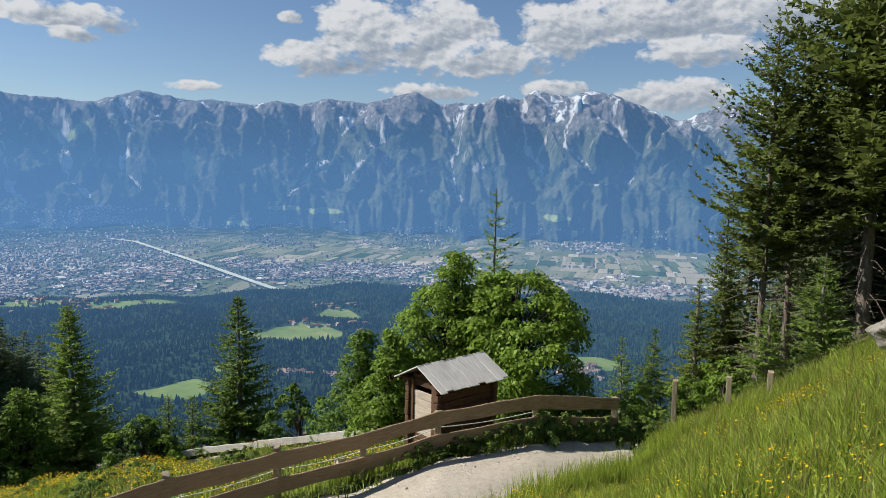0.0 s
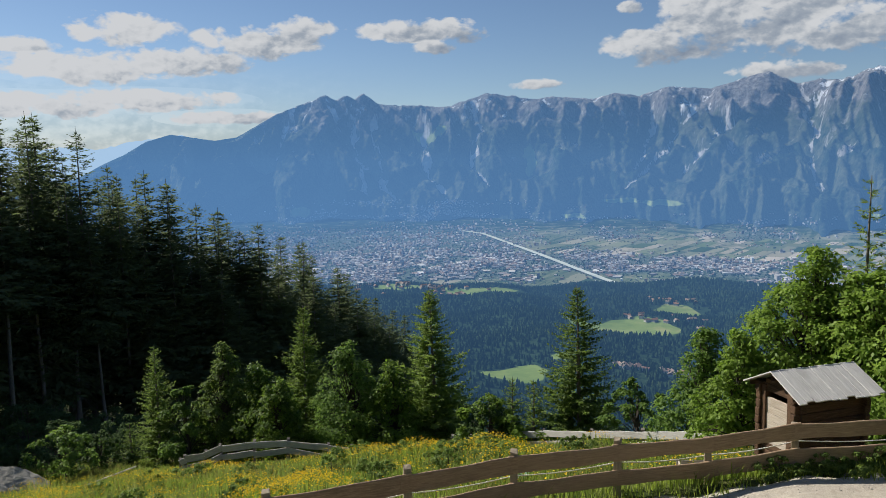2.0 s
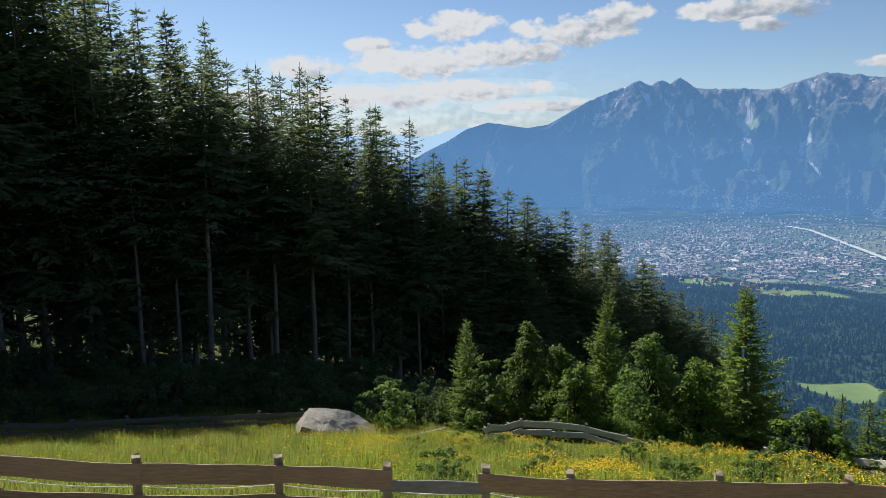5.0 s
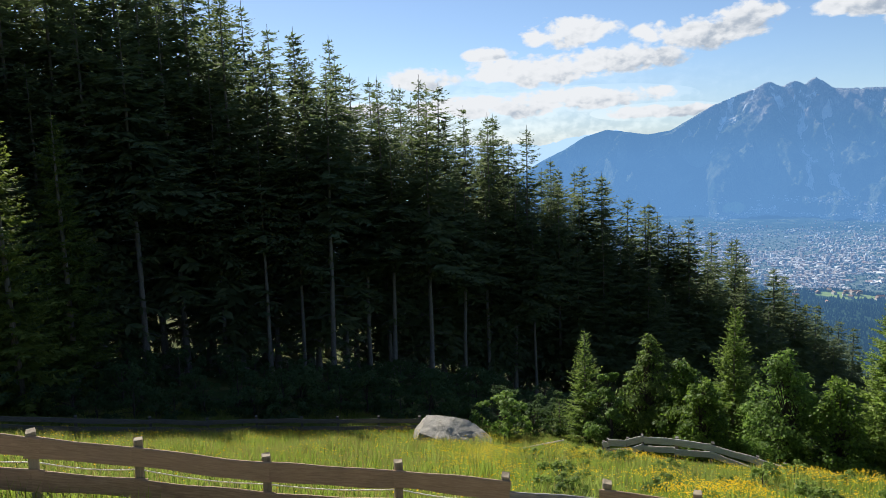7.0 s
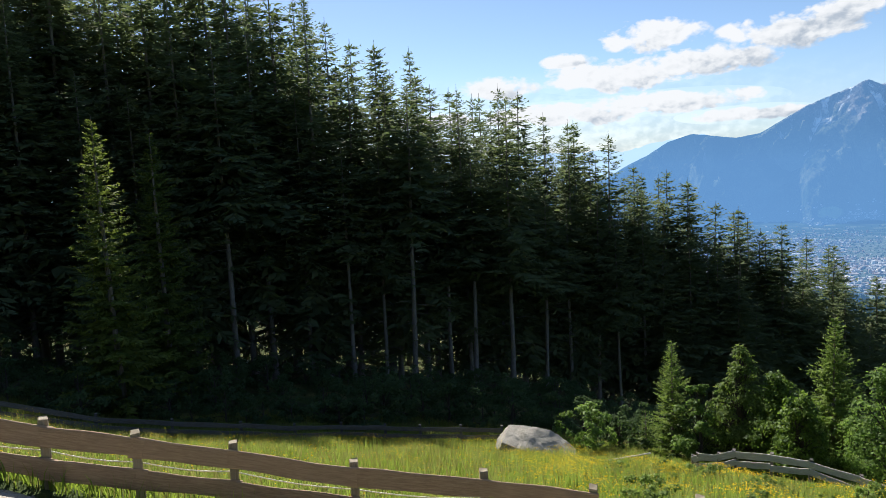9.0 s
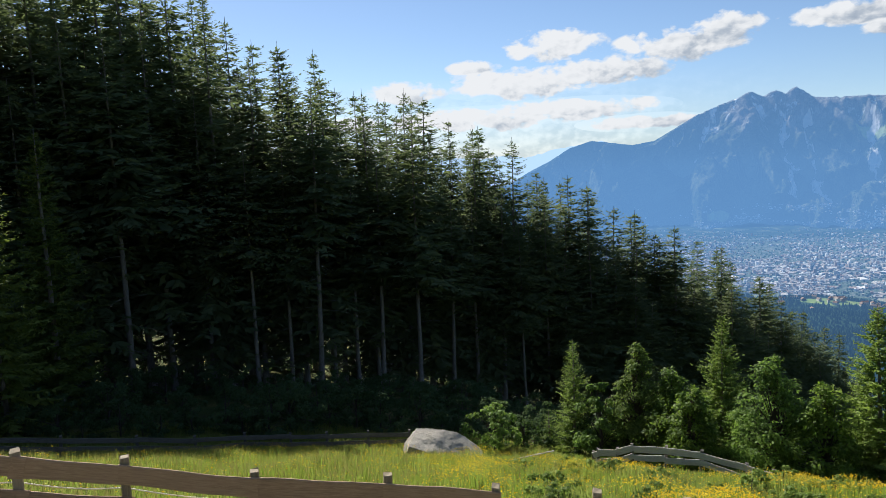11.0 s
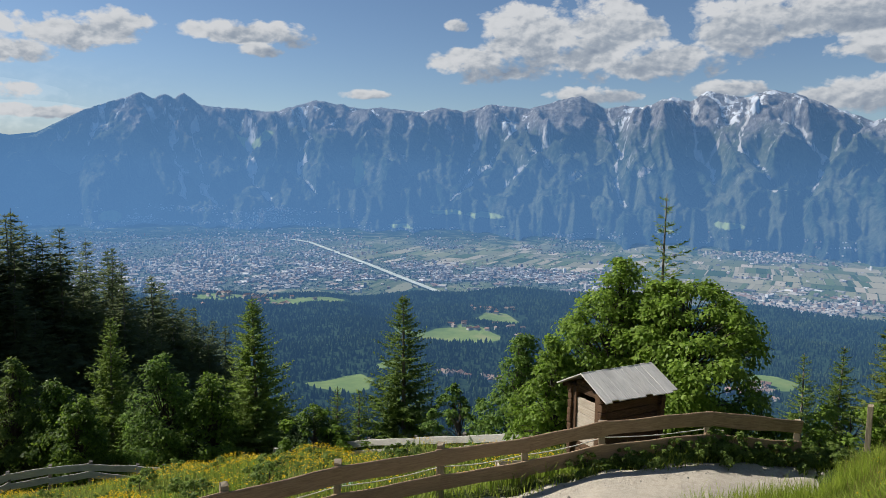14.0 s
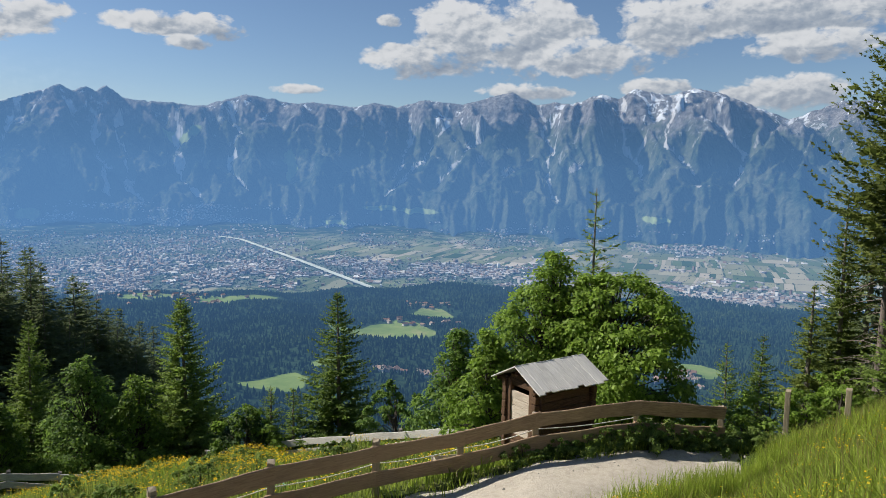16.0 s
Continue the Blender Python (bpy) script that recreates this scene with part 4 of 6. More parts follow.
def make_far_woods():
    rng = np.random.default_rng(21)
    n = 38000
    yaw, d = rng.uniform(-27, 48, n), np.sqrt(rng.uniform(330 ** 2, 1300 ** 2, n))
    x, y = -np.sin(np.radians(yaw)) * d, np.cos(np.radians(yaw)) * d
    keep = field_at(x, y) < 0.42
    x, y, d = x[keep], y[keep], d[keep]
    m = len(x)
    h = rng.uniform(4.2, 7.4, m)
    v, f = cones(x, y, ground(x, y) - 0.3, h, h * rng.uniform(0.28, 0.40, m), rng.uniform(0, 6, m))
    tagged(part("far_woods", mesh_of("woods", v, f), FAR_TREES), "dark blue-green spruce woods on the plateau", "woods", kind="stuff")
    # farmsteads and villages on the plateau
    cl = [(9.6, 935, 16, 26), (10.2, 1090, 12, 20), (-10.0, 735, 30, 16), (30, 1230, 60, 60), (9.0, 690, 16, 14), (13, 700, 10, 10), (26.5, 1150, 8, 12)]
    px, py = [], []
    for yw, dd, cnt, spread in cl:
        cx, cy = -math.sin(radians(yw)) * dd, math.cos(radians(yw)) * dd
        px.append(cx + rng.normal(0, spread, cnt)), py.append(cy + rng.normal(0, spread * 0.6, cnt))
    px, py = np.concatenate(px), np.concatenate(py)
    m = len(px)
    w, l, h, turn, z = rng.uniform(3.5, 6, m), rng.uniform(5, 9, m), rng.uniform(2.2, 3.6, m), rng.uniform(0, 3, m), ground(px, py)
    v, f = boxes(px, py, z, w, l, h, turn)
    tagged(part("hamlet_houses", mesh_of("hamlets", v, f), NEAR_HOUSES), "small pale farmhouses among plateau meadows", "houses", kind="stuff")
    v, f = gables(px, py, z + h, w * 1.2, l * 1.12, w * 0.32, turn)
    tagged(part("hamlet_roofs", mesh_of("roofs", v, f), ROOFS), "brown gabled roofs of the plateau farmhouses", "roofs", kind="stuff")


def gables(cx, cy, cz, w, l, h, turn):
    """Vertices and faces of many gabled roofs."""
    n = len(cx)
    p = np.array([[-1, -1, 0], [1, -1, 0], [1, 1, 0], [-1, 1, 0], [0, -1, 1], [0, 1, 1]], float)
    ux, uy = p[None, :, 0] * w[:, None] / 2, p[None, :, 1] * l[:, None] / 2
    x = cx[:, None] + ux * np.cos(turn)[:, None] - uy * np.sin(turn)[:, None]
    y = cy[:, None] + ux * np.sin(turn)[:, None] + uy * np.cos(turn)[:, None]
    v = np.stack([x, y, cz[:, None] + p[None, :, 2] * h[:, None]], -1)
    f = np.array([[0, 4, 5], [0, 5, 3], [1, 2, 5], [1, 5, 4], [0, 1, 4], [2, 3, 5]])
    return v.reshape(-1, 3), (f[None] + (np.arange(n) * 6)[:, None, None]).reshape(-1, 3)


def make_roofs():
    m, net, out = material("far_roofs")
    put(net, out, hazed_surface(net, n_ramp(net, n_island(net), [(0.0, (0.16, 0.10, 0.075)), (0.6, (0.24, 0.20, 0.17)), (1.0, (0.30, 0.17, 0.12))]), 0.12))
    return m


ROOFS = make_roofs()
make_far_woods()

# ---------------------------------------------------------------- fences
def board_mesh(length, height, thick, seed, wave=0.02):
    """A rough-sawn board along x, centred, with uneven upper and lower edges and rounded arrises."""
    rng = np.random.default_rng(seed)
    n = 13
    xs = np.linspace(-length / 2, length / 2, n)
    ph = rng.uniform(0, 6, 4)
    top = height / 2 + wave * (np.sin(xs * 2.1 + ph[0]) + 0.5 * np.sin(xs * 5.3 + ph[1])) * 0.7
    low = -height / 2 + wave * (np.sin(xs * 1.7 + ph[2]) + 0.6 * np.sin(xs * 4.1 + ph[3]))
    c = min(0.012, thick * 0.3)
    rings = np.stack([np.stack([xs, np.full(n, y), z], -1) for y, z in (
        (-thick / 2, low + c), (-thick / 2, top - c), (-thick / 2 + c, top), (thick / 2 - c, top), (thick / 2, top - c), (thick / 2, low + c), (thick / 2 - c, low), (-thick / 2 + c, low))], 1)
    k = 8
    f = [(i * k + j, i * k + (j + 1) % k, (i + 1) * k + (j + 1) % k, (i + 1) * k + j) for i in range(n - 1) for j in range(k)]
    v = rings.reshape(-1, 3)
    e0, e1 = len(v), len(v) + 1
    v = np.concatenate([v, [v[:k].mean(0), v[-k:].mean(0)]])
    f += [(e0, (j + 1) % k, j, j) for j in range(k)] + [(e1, (n - 1) * k + j, (n - 1) * k + (j + 1) % k, (n - 1) * k + (j + 1) % k) for j in range(k)]
    bm = bmesh.new()
    vs = [bm.verts.new(p) for p in v]
    for q in f:
        bm.faces.new([vs[i] for i in dict.fromkeys(q)])
    return mesh_bm("board", bm)


def post_mesh(height, r, seed):
    """A squared post with softened corners and a weathered slanting head."""
    rng = random.Random(seed)
    bm = bmesh.new()
    bm_box(bm, (r * 2, r * 2, height), pose(0, 0, height / 2), 0.014)
    for v in bm.verts:
        if v.co.z > height * 0.8:
            v.co.z += v.co.x * rng.uniform(-0.3, 0.3) + v.co.y * 0.2
        v.co.x += rng.uniform(-0.004, 0.004)
    return mesh_bm("post", bm)


def rail(parent, a, b, height, thick, mat, seed, label="", wave=0.02, name="board"):
    a, b = Vector(a), Vector(b)
    d = b - a
    ob = part(name, board_mesh(d.length, height, thick, seed, wave), mat, parent, label)
    x = d.normalized()
    yv = Vector((0, 0, 1)).cross(x).normalized()
    m = Matrix((x, yv, x.cross(yv))).transposed().to_4x4()
    m.translation = (a + b) / 2
    ob.matrix_basis = m
    return ob


# Road fence: yaw of each post and its distance
FENCE_POSTS = [101.6, 95.6, 89.9, 83.5, 74.6, 64.6, 56.2, 48.4, 41.5, 30.8, 22.3, 14.2, 7.6, 1.7, -5.9, -11.9]


def make_road_fence():
    th = thing("road_fence", Matrix(), "brown two-board timber fence along the gravel road", "fence")
    feet = []
    for i, yw in enumerate(FENCE_POSTS):
        x, y, z = spot(yw, float(np.interp(yw, KNOTS, FENCE_D)))
        z = float(land(x, y))
        p = part("post", post_mesh(1.40 if i < 12 else 1.27, 0.068, i), POST, th)
        p.matrix_basis = pose(x, y, z - 0.30, random.uniform(-1.5, 1.5), random.uniform(-1.5, 1.5), yw + random.uniform(-8, 8))
        feet.append(Vector((x, y, z)))
    for i, (a, b) in enumerate(zip(feet, feet[1:])):
        to_eye = -Vector((a.x + b.x, a.y + b.y, 0)).normalized()
        for level, h in ((0.86, 0.31), (0.36, 0.31)):
            off = to_eye * (0.068 + 0.03 + 0.008 * (i % 2))
            low = i == 6
            drop, h = (-0.11, 0.21) if low else (0.0, h)
            u, v = a + off + Vector((0, 0, level + drop + 0.012 * (-1) ** i)), b + off + Vector((0, 0, level + drop - 0.012 * (-1) ** i))
            d = (v - u).normalized() * 0.09
            rail(th, u - d, v + d, h, 0.045, GREY_BOARD if low else BOARD, 100 + i * 2 + (level > 0.5), wave=0.017)
    return feet


FEET = make_road_fence()


def make_back_fence(name, posts, label, mat, boards=((0.78, 0.2), (0.38, 0.2)), height=1.05, lean=2.5, drop=0.0, post_mat=None):
    th = thing(name, Matrix(), label, "fence")
    feet = []
    for i, (yw, d, *top) in enumerate(posts):
        x, y, z = spot(yw, d)
        z = top[0] - 0.97 if top else z - drop
        p = part("post", post_mesh(height + 0.3, 0.07, 50 + i), post_mat or mat, th)
        p.matrix_basis = pose(x, y, z - 0.3, random.uniform(-lean, lean), random.uniform(-lean, lean), yw)
        feet.append(Vector((x, y, z)))
    for i, (a, b) in enumerate(zip(feet, feet[1:])):
        to_eye = -Vector((a.x + b.x, a.y + b.y, 0)).normalized() * 0.11
        for k, (level, h) in enumerate(boards):
            w = random.uniform(-0.04, 0.04) * (2.0 if lean > 4 else 1.0)
            rail(th, a + to_eye + Vector((0, 0, level + w)), b + to_eye + Vector((0, 0, level - w)), h, 0.04, mat, 300 + i * 3 + k, wave=0.015)


# ---------------------------------------------------------------- trees
def kites(p, way, ln, width, rng, up=0.35):
    """Flat pointed twigs: from p along way, ln long; two triangles each."""
    way = way / (np.linalg.norm(way, axis=-1, keepdims=True) + 1e-9)
    ref = np.array([0, 0, 1.0]) + rng.normal(0, up, way.shape)
    w = np.cross(way, ref)
    w /= np.linalg.norm(w, axis=-1, keepdims=True) + 1e-9
    mid = p + way * (ln * 0.42)
    return np.stack([p, mid + w * (ln * width), p + way * ln, mid - w * (ln * width)], -2).reshape(-1, 4, 3)


def conifer_parts(seed, h, base, radius, nb=8, gap=0.5, twigs=5, twig=0.45, droop=0.35, lift=0.3, hang=0.4, bare=0, sparse=0.1, trunk=0.2, power=0.85, ragged=0.2, width=0.2, up=0.35, inner=0.12, bald=0.0):
    """Trunk and crown of a conifer: whorls of curved boughs that carry flat side twigs."""
    rng = np.random.default_rng(seed)
    zs = np.linspace(0, h, 12)
    bend = np.cumsum(rng.normal(0, 0.012, (12, 2)), 0) * h / 12
    rad = trunk * (1 - zs / h) ** 0.8 + 0.012
    rad[0] *= 1.35
    stem = [tube(np.c_[bend, zs], rad, 7)]
    for _ in range(int(bare)):
        z, a, ln = rng.uniform(h * 0.06, base * 1.2), rng.uniform(0, 6.28), rng.uniform(0.2, 0.75) * radius
        p0 = np.array([np.interp(z, zs, bend[:, 0]), np.interp(z, zs, bend[:, 1]), z])
        tip = p0 + np.array([np.cos(a) * ln, np.sin(a) * ln, -rng.uniform(0.0, 0.5) * ln])
        stem.append(tube([p0, (p0 + tip) / 2 + [0, 0, 0.07 * ln], tip], [0.022, 0.014, 0.005], 3))
    quads = []
    z = max(base, bald * h)
    up_z = np.array([0, 0, 1.0])
    while z < h - 0.02 * h:
        k = (z - base) / (h - base)
        r = radius * (1 - k) ** power * min(1.0, 0.6 + k * 3.0) + 0.05
        m = max(4, int(round(nb * (0.55 + 0.45 * (1 - k)))))
        az = rng.uniform(0, 6.28) + np.arange(m) * 6.2832 / m + rng.normal(0, 0.25, m)
        thick = 0.5 + 0.5 * np.sin(az * 2 + z * 0.9 + seed) * np.sin(z * 1.7 / max(0.3, gap * 2) + az + seed * 2)
        az = az[rng.random(m) > sparse * (1.6 - 1.2 * thick)]
        m = len(az)
        if m:
            rr = r * rng.uniform(0.72, 1.12, m) * (1 + ragged * np.sin(az + z * 1.1 / max(0.3, gap) + seed) + 0.6 * ragged * np.sin(2 * az - z * 2.3 + seed))
            dr, lf = droop * rng.uniform(0.6, 1.4, m) * (1 - 0.7 * k), lift * rng.uniform(0.5, 1.5, m) + 0.14 * k
            d = np.stack([np.cos(az), np.sin(az), 0 * az], -1)[:, None]
            side = np.stack([-np.sin(az), np.cos(az), 0 * az], -1)[:, None]
            n = max(3, int(twigs * (0.35 + 0.65 * r / radius)))
            q = np.clip((np.arange(n)[None] + rng.uniform(0.2, 0.8, (m, n))) / n * (0.98 - inner) + inner, 0, 1)
            zz = z + rng.uniform(-0.45, 0.45, m) * gap
            foot = np.array([np.interp(z, zs, bend[:, 0]), np.interp(z, zs, bend[:, 1]), 0])
            p = foot + d * (rr[:, None] * q)[..., None] + up_z * (zz[:, None] + rr[:, None] * (-dr[:, None] * q + lf[:, None] * q * q))[..., None]
            ln = (twig * (0.16 + 0.84 * rr[:, None] / radius) * radius * (1.1 - 0.72 * q) * rng.uniform(0.65, 1.3, q.shape))[..., None] + 0.012 * radius
            slope = (-dr[:, None] + 2 * lf[:, None] * q)[..., None] * up_z
            for sgn in (1, -1):
                t = rng.uniform(0.5, 1.1, q.shape)[..., None]
                way = side * sgn * np.cos(t * 0.8) + d * np.sin(t * 0.8) + slope * 0.6 - up_z * rng.uniform(-0.05, 0.4, q.shape)[..., None]
                quads.append(kites(p, way, ln, width, rng, up))
            way = d * 0.9 + slope + rng.normal(0, 0.25, p.shape)
            quads.append(kites(p, way, ln * 0.8, width * 1.1, rng, up))
            if hang:
                way = -up_z * 0.8 + d * 0.35 + side * rng.uniform(-0.5, 0.5, q.shape)[..., None]
                quads.append(kites(p, way + 0 * p, ln * hang, width * 1.3, rng, 1.0))
        z += gap * rng.uniform(0.7, 1.3) * (1 - 0.45 * k)
    tip = np.array([bend[-1, 0], bend[-1, 1], h * 0.97])
    a = np.arange(6) * 1.047
    way = np.stack([np.cos(a) * 0.45, np.sin(a) * 0.45, 0 * a + np.array([1, 0.2, 1.3, 0.3, 0.8, 0.2])], -1)
    quads.append(kites(np.repeat(tip[None], 6, 0), way, np.full((6, 1), 0.018 * h), 0.15, rng, 0.5))
    v = np.concatenate(quads)
    crown = mesh_of("crown", v.reshape(-1, 3), np.arange(len(v) * 4).reshape(-1, 4))
    sv, sf = join(stem)
    return mesh_of("trunk", sv, sf, True), crown


def leafy_parts(seed, h, radius, n_leaf=5000, leaf=0.14, lumps=45, low=0.12, lean=0.0, squash=1.0, taper=False, clump=0.25):
    """Trunk with limbs, and a crown of leafy clumps: in each the leaves lie like scales, outwards and upwards."""
    rng = np.random.default_rng(seed)
    stem = [tube([(0, 0, 0), (0.03 * h, 0.01 * h, h * 0.3), (0.02 * h, 0.03 * h, h * 0.62), (0, 0.02 * h, h * 0.9)], [0.028 * h, 0.02 * h, 0.012 * h, 0.004 * h], 8)]
    cs, rs = [], []
    ph = rng.uniform(0, 6.28, 4)
    while len(cs) < lumps:
        z = h * (low + (0.96 - low) * rng.random() ** (1.2 if taper else 0.9))
        k = (z / h - low) / (1 - low)
        wide = radius * (math.sin(math.pi * min(0.98, 0.16 + 0.80 * k)) ** 0.75)
        if taper:
            wide = radius * min(1.0, 0.72 + 1.5 * k) * (1.02 - k) ** 0.8
        a, q = rng.uniform(0, 6.28), math.sqrt(rng.uniform(0.05, 1.0))
        wide *= 1 + 0.20 * math.sin(2 * a + ph[0] + 2.2 * k) + 0.16 * math.sin(3 * a + ph[1] - 5 * k) + 0.12 * math.sin(7 * k + ph[2])
        c = np.array([math.cos(a) * wide * q + lean * z, math.sin(a) * wide * q * squash, z])
        r = radius * rng.uniform(0.55, 1.3) * clump * (1.0 - 0.35 * k)
        if cs and len(cs) > 3 and rng.random() < 0.8 and (np.linalg.norm(np.array(cs) - c, axis=1) < 0.55 * r).any():
            continue
        cs.append(c), rs.append(r)
        s = np.array([0.02 * h * min(1, z / h * 2), 0.02 * h, z * rng.uniform(0.35, 0.7)])
        stem.append(tube([s, (s + c) / 2 + [0, 0, 0.04 * h], c], [0.006 * h, 0.004 * h, 0.0015 * h], 4))
    cs, rs = np.array(cs), np.array(rs)
    pick = rng.choice(lumps, n_leaf, p=rs ** 2 / (rs ** 2).sum())
    away = cs - np.array([0, 0, h * 0.35])
    away /= np.linalg.norm(away, axis=1)[:, None] + 1e-9
    way = rng.normal(size=(n_leaf, 3)) + away[pick] * 0.55 + [0, 0, 0.25]
    way /= np.linalg.norm(way, axis=1)[:, None]
    far = rng.uniform(0.05, 1.3, n_leaf) ** 0.6 * (1 + 0.22 * np.sin(way[:, 0] * 5 + pick) * np.sin(way[:, 1] * 5 + 2 * pick))
    p = cs[pick] + way * (rs[pick] * far)[:, None] * [1, 1, 0.72]
    p[:, 2] = np.maximum(p[:, 2] - 0.12 * rs[pick] * (far ** 2), 0.06)
    face = way * 0.6 + away[pick] * 0.35 + [0, 0, 0.45] + rng.normal(0, 0.5, (n_leaf, 3))
    face /= np.linalg.norm(face, axis=1)[:, None]
    u = way + [0, 0, -0.7] + rng.normal(0, 0.5, (n_leaf, 3))
    u -= face * (u * face).sum(1)[:, None]
    u /= np.linalg.norm(u, axis=1)[:, None] + 1e-9
    w = np.cross(face, u)
    sz = leaf * rng.uniform(0.6, 1.4, n_leaf)[:, None]
    v = np.stack([p - u * sz * 0.5, p + w * sz * 0.34, p + u * sz * 0.6, p - w * sz * 0.34], 1)
    crown = mesh_of("crown", v.reshape(-1, 3), np.arange(n_leaf * 4).reshape(-1, 4))
    sv, sf = join(stem)
    return mesh_of("trunk", sv, sf, True), crown


def tree(name, meshes, bark, foliage, yaw, d, label, category="tree", group="", scale=1.0, turn=None, sink=0.15):
    x, y, z = spot(yaw, d)
    turn = random.uniform(0, 360) if turn is None else turn
    th = thing(name, pose(x, y, z - sink, random.uniform(-1, 1), random.uniform(-1, 1), turn) @ Matrix.Scale(scale, 4), label, category, group)
    part("trunk", meshes[0], bark, th), part("crown", meshes[1], foliage, th)
    return th


# Spruce forest climbing the hillside: its edge, and top angles fitted to the camera's view
FOREST_YAW = [28, 31, 38.7, 44.6, 50, 56, 62.7, 69, 76, 82, 98, 130]
FOREST_D = [150, 135, 103, 92, 86, 79, 71, 66, 64, 64, 62, 50]
FOREST_TOP = [-14.0, -12.6, -7.0, -4.0, -1.0, 2.6, 5.8, 8.6, 12.2, 15.8, 20.0, 24]


def make_forest():
    rng = random.Random(4)
    grow = lambda i, base, r, gap=0.60, bald=0.0: conifer_parts(i, 25.0, base, r, nb=9, gap=gap, twigs=10, twig=0.27, droop=0.55, lift=0.26, hang=0, bare=22, sparse=0.05, trunk=0.19, power=0.66, ragged=0.20, width=0.17, up=0.4, inner=0.06, bald=bald)
    tall = [grow(40 + i, 9.5 + 1.2 * i, 4.3 + 0.5 * (i % 3)) for i in range(5)]
    full = [grow(50 + i, 2.0 + 1.2 * i, 4.6 + 0.5 * (i % 2)) for i in range(4)]
    back = [grow(60 + i, 1.5, 4.8, 0.62, 0.5) for i in range(4)]
    label = "tall dark spruce of the hillside forest edge"
    # rows 6 to 8 stand behind, added to keep sun off the forest floor
    for row in range(9):
        yw = (29.0 if row < 6 else 55.0) + rng.uniform(0, 2)
        while yw < 105:
            d = np.interp(yw, FOREST_YAW, FOREST_D) + row * 4.6 + rng.uniform(-2.2, 2.2)
            x, y, z = spot(yw, d)
            h = d * math.tan(radians(np.interp(yw, FOREST_YAW, FOREST_TOP))) - z
            h = min(44, max(11, h * (rng.choice((0.80, 0.88, 0.94, 0.98, 1.03, 1.06)) * rng.uniform(0.97, 1.02) if 0 < row < 6 else rng.uniform(0.66, 0.98))))
            if row > 2:
                mesh = back[rng.randrange(4)]
            elif 50 < yw < 84 and row < 1:
                mesh = tall[rng.randrange(5)]
            else:
                mesh = full[rng.randrange(4)]
            s = h / 25.0
            wide = (s * 0.5 + 0.5) * (1.42 if yw < 50 else 1.16) * rng.uniform(0.85, 1.12)
            th = thing("spruce", pose(x, y, z - 0.2, rng.uniform(-1, 1), rng.uniform(-1, 1), rng.uniform(0, 360)) @ Matrix.Diagonal((wide, wide, s, 1)), label, "tree", "spruces of the hillside forest")
            part("trunk", mesh[0], SHADE_BARK, th), part("crown", mesh[1], SPRUCE, th)
            yw += math.degrees(rng.uniform(2.4, 4.2) / d) * (1.0 + 0.10 * row) * (1.5 if row > 5 else 1.0) * (0.75 if yw < 58 else 0.98)
    # undergrowth along the forest edge; deeper bushes are added to hide sunlit ground
    bushes = [leafy_parts(80 + i, 3.0, 1.9, 2400, 0.15, 26, low=0.03) for i in range(4)]
    for yw0 in np.arange(52.5, 108, 1.9):
        for k in (0, 1, 3, 4):
            yw = yw0 + rng.uniform(-0.8, 0.8)
            m = bushes[rng.randrange(4)]
            tree("bush", m, TWIG_BARK, SHADE_LEAF, yw, np.interp(yw, EDGE_YAW, EDGE_BUSH) + k * 4 + rng.uniform(-1, 1.5), "dark leafy bush in the shade of the spruces", "bush", "undergrowth", rng.uniform(0.45, 1.05))
    # more bushes added behind the edge, against bright gaps between the trunks
    for yw0 in np.arange(60, 100, 1.8):
        yw = yw0 + rng.uniform(-0.8, 0.8)
        tree("bush", bushes[rng.randrange(4)], TWIG_BARK, SHADE_LEAF, yw, np.interp(yw, FOREST_YAW, FOREST_D) + rng.uniform(9, 22), "dark leafy bush in the shade of the spruces", "bush", "undergrowth", rng.uniform(0.9, 1.5))


EDGE_YAW, EDGE_BUSH = [52, 62, 75, 90, 108], [48, 46, 45, 44, 43]
make_forest()


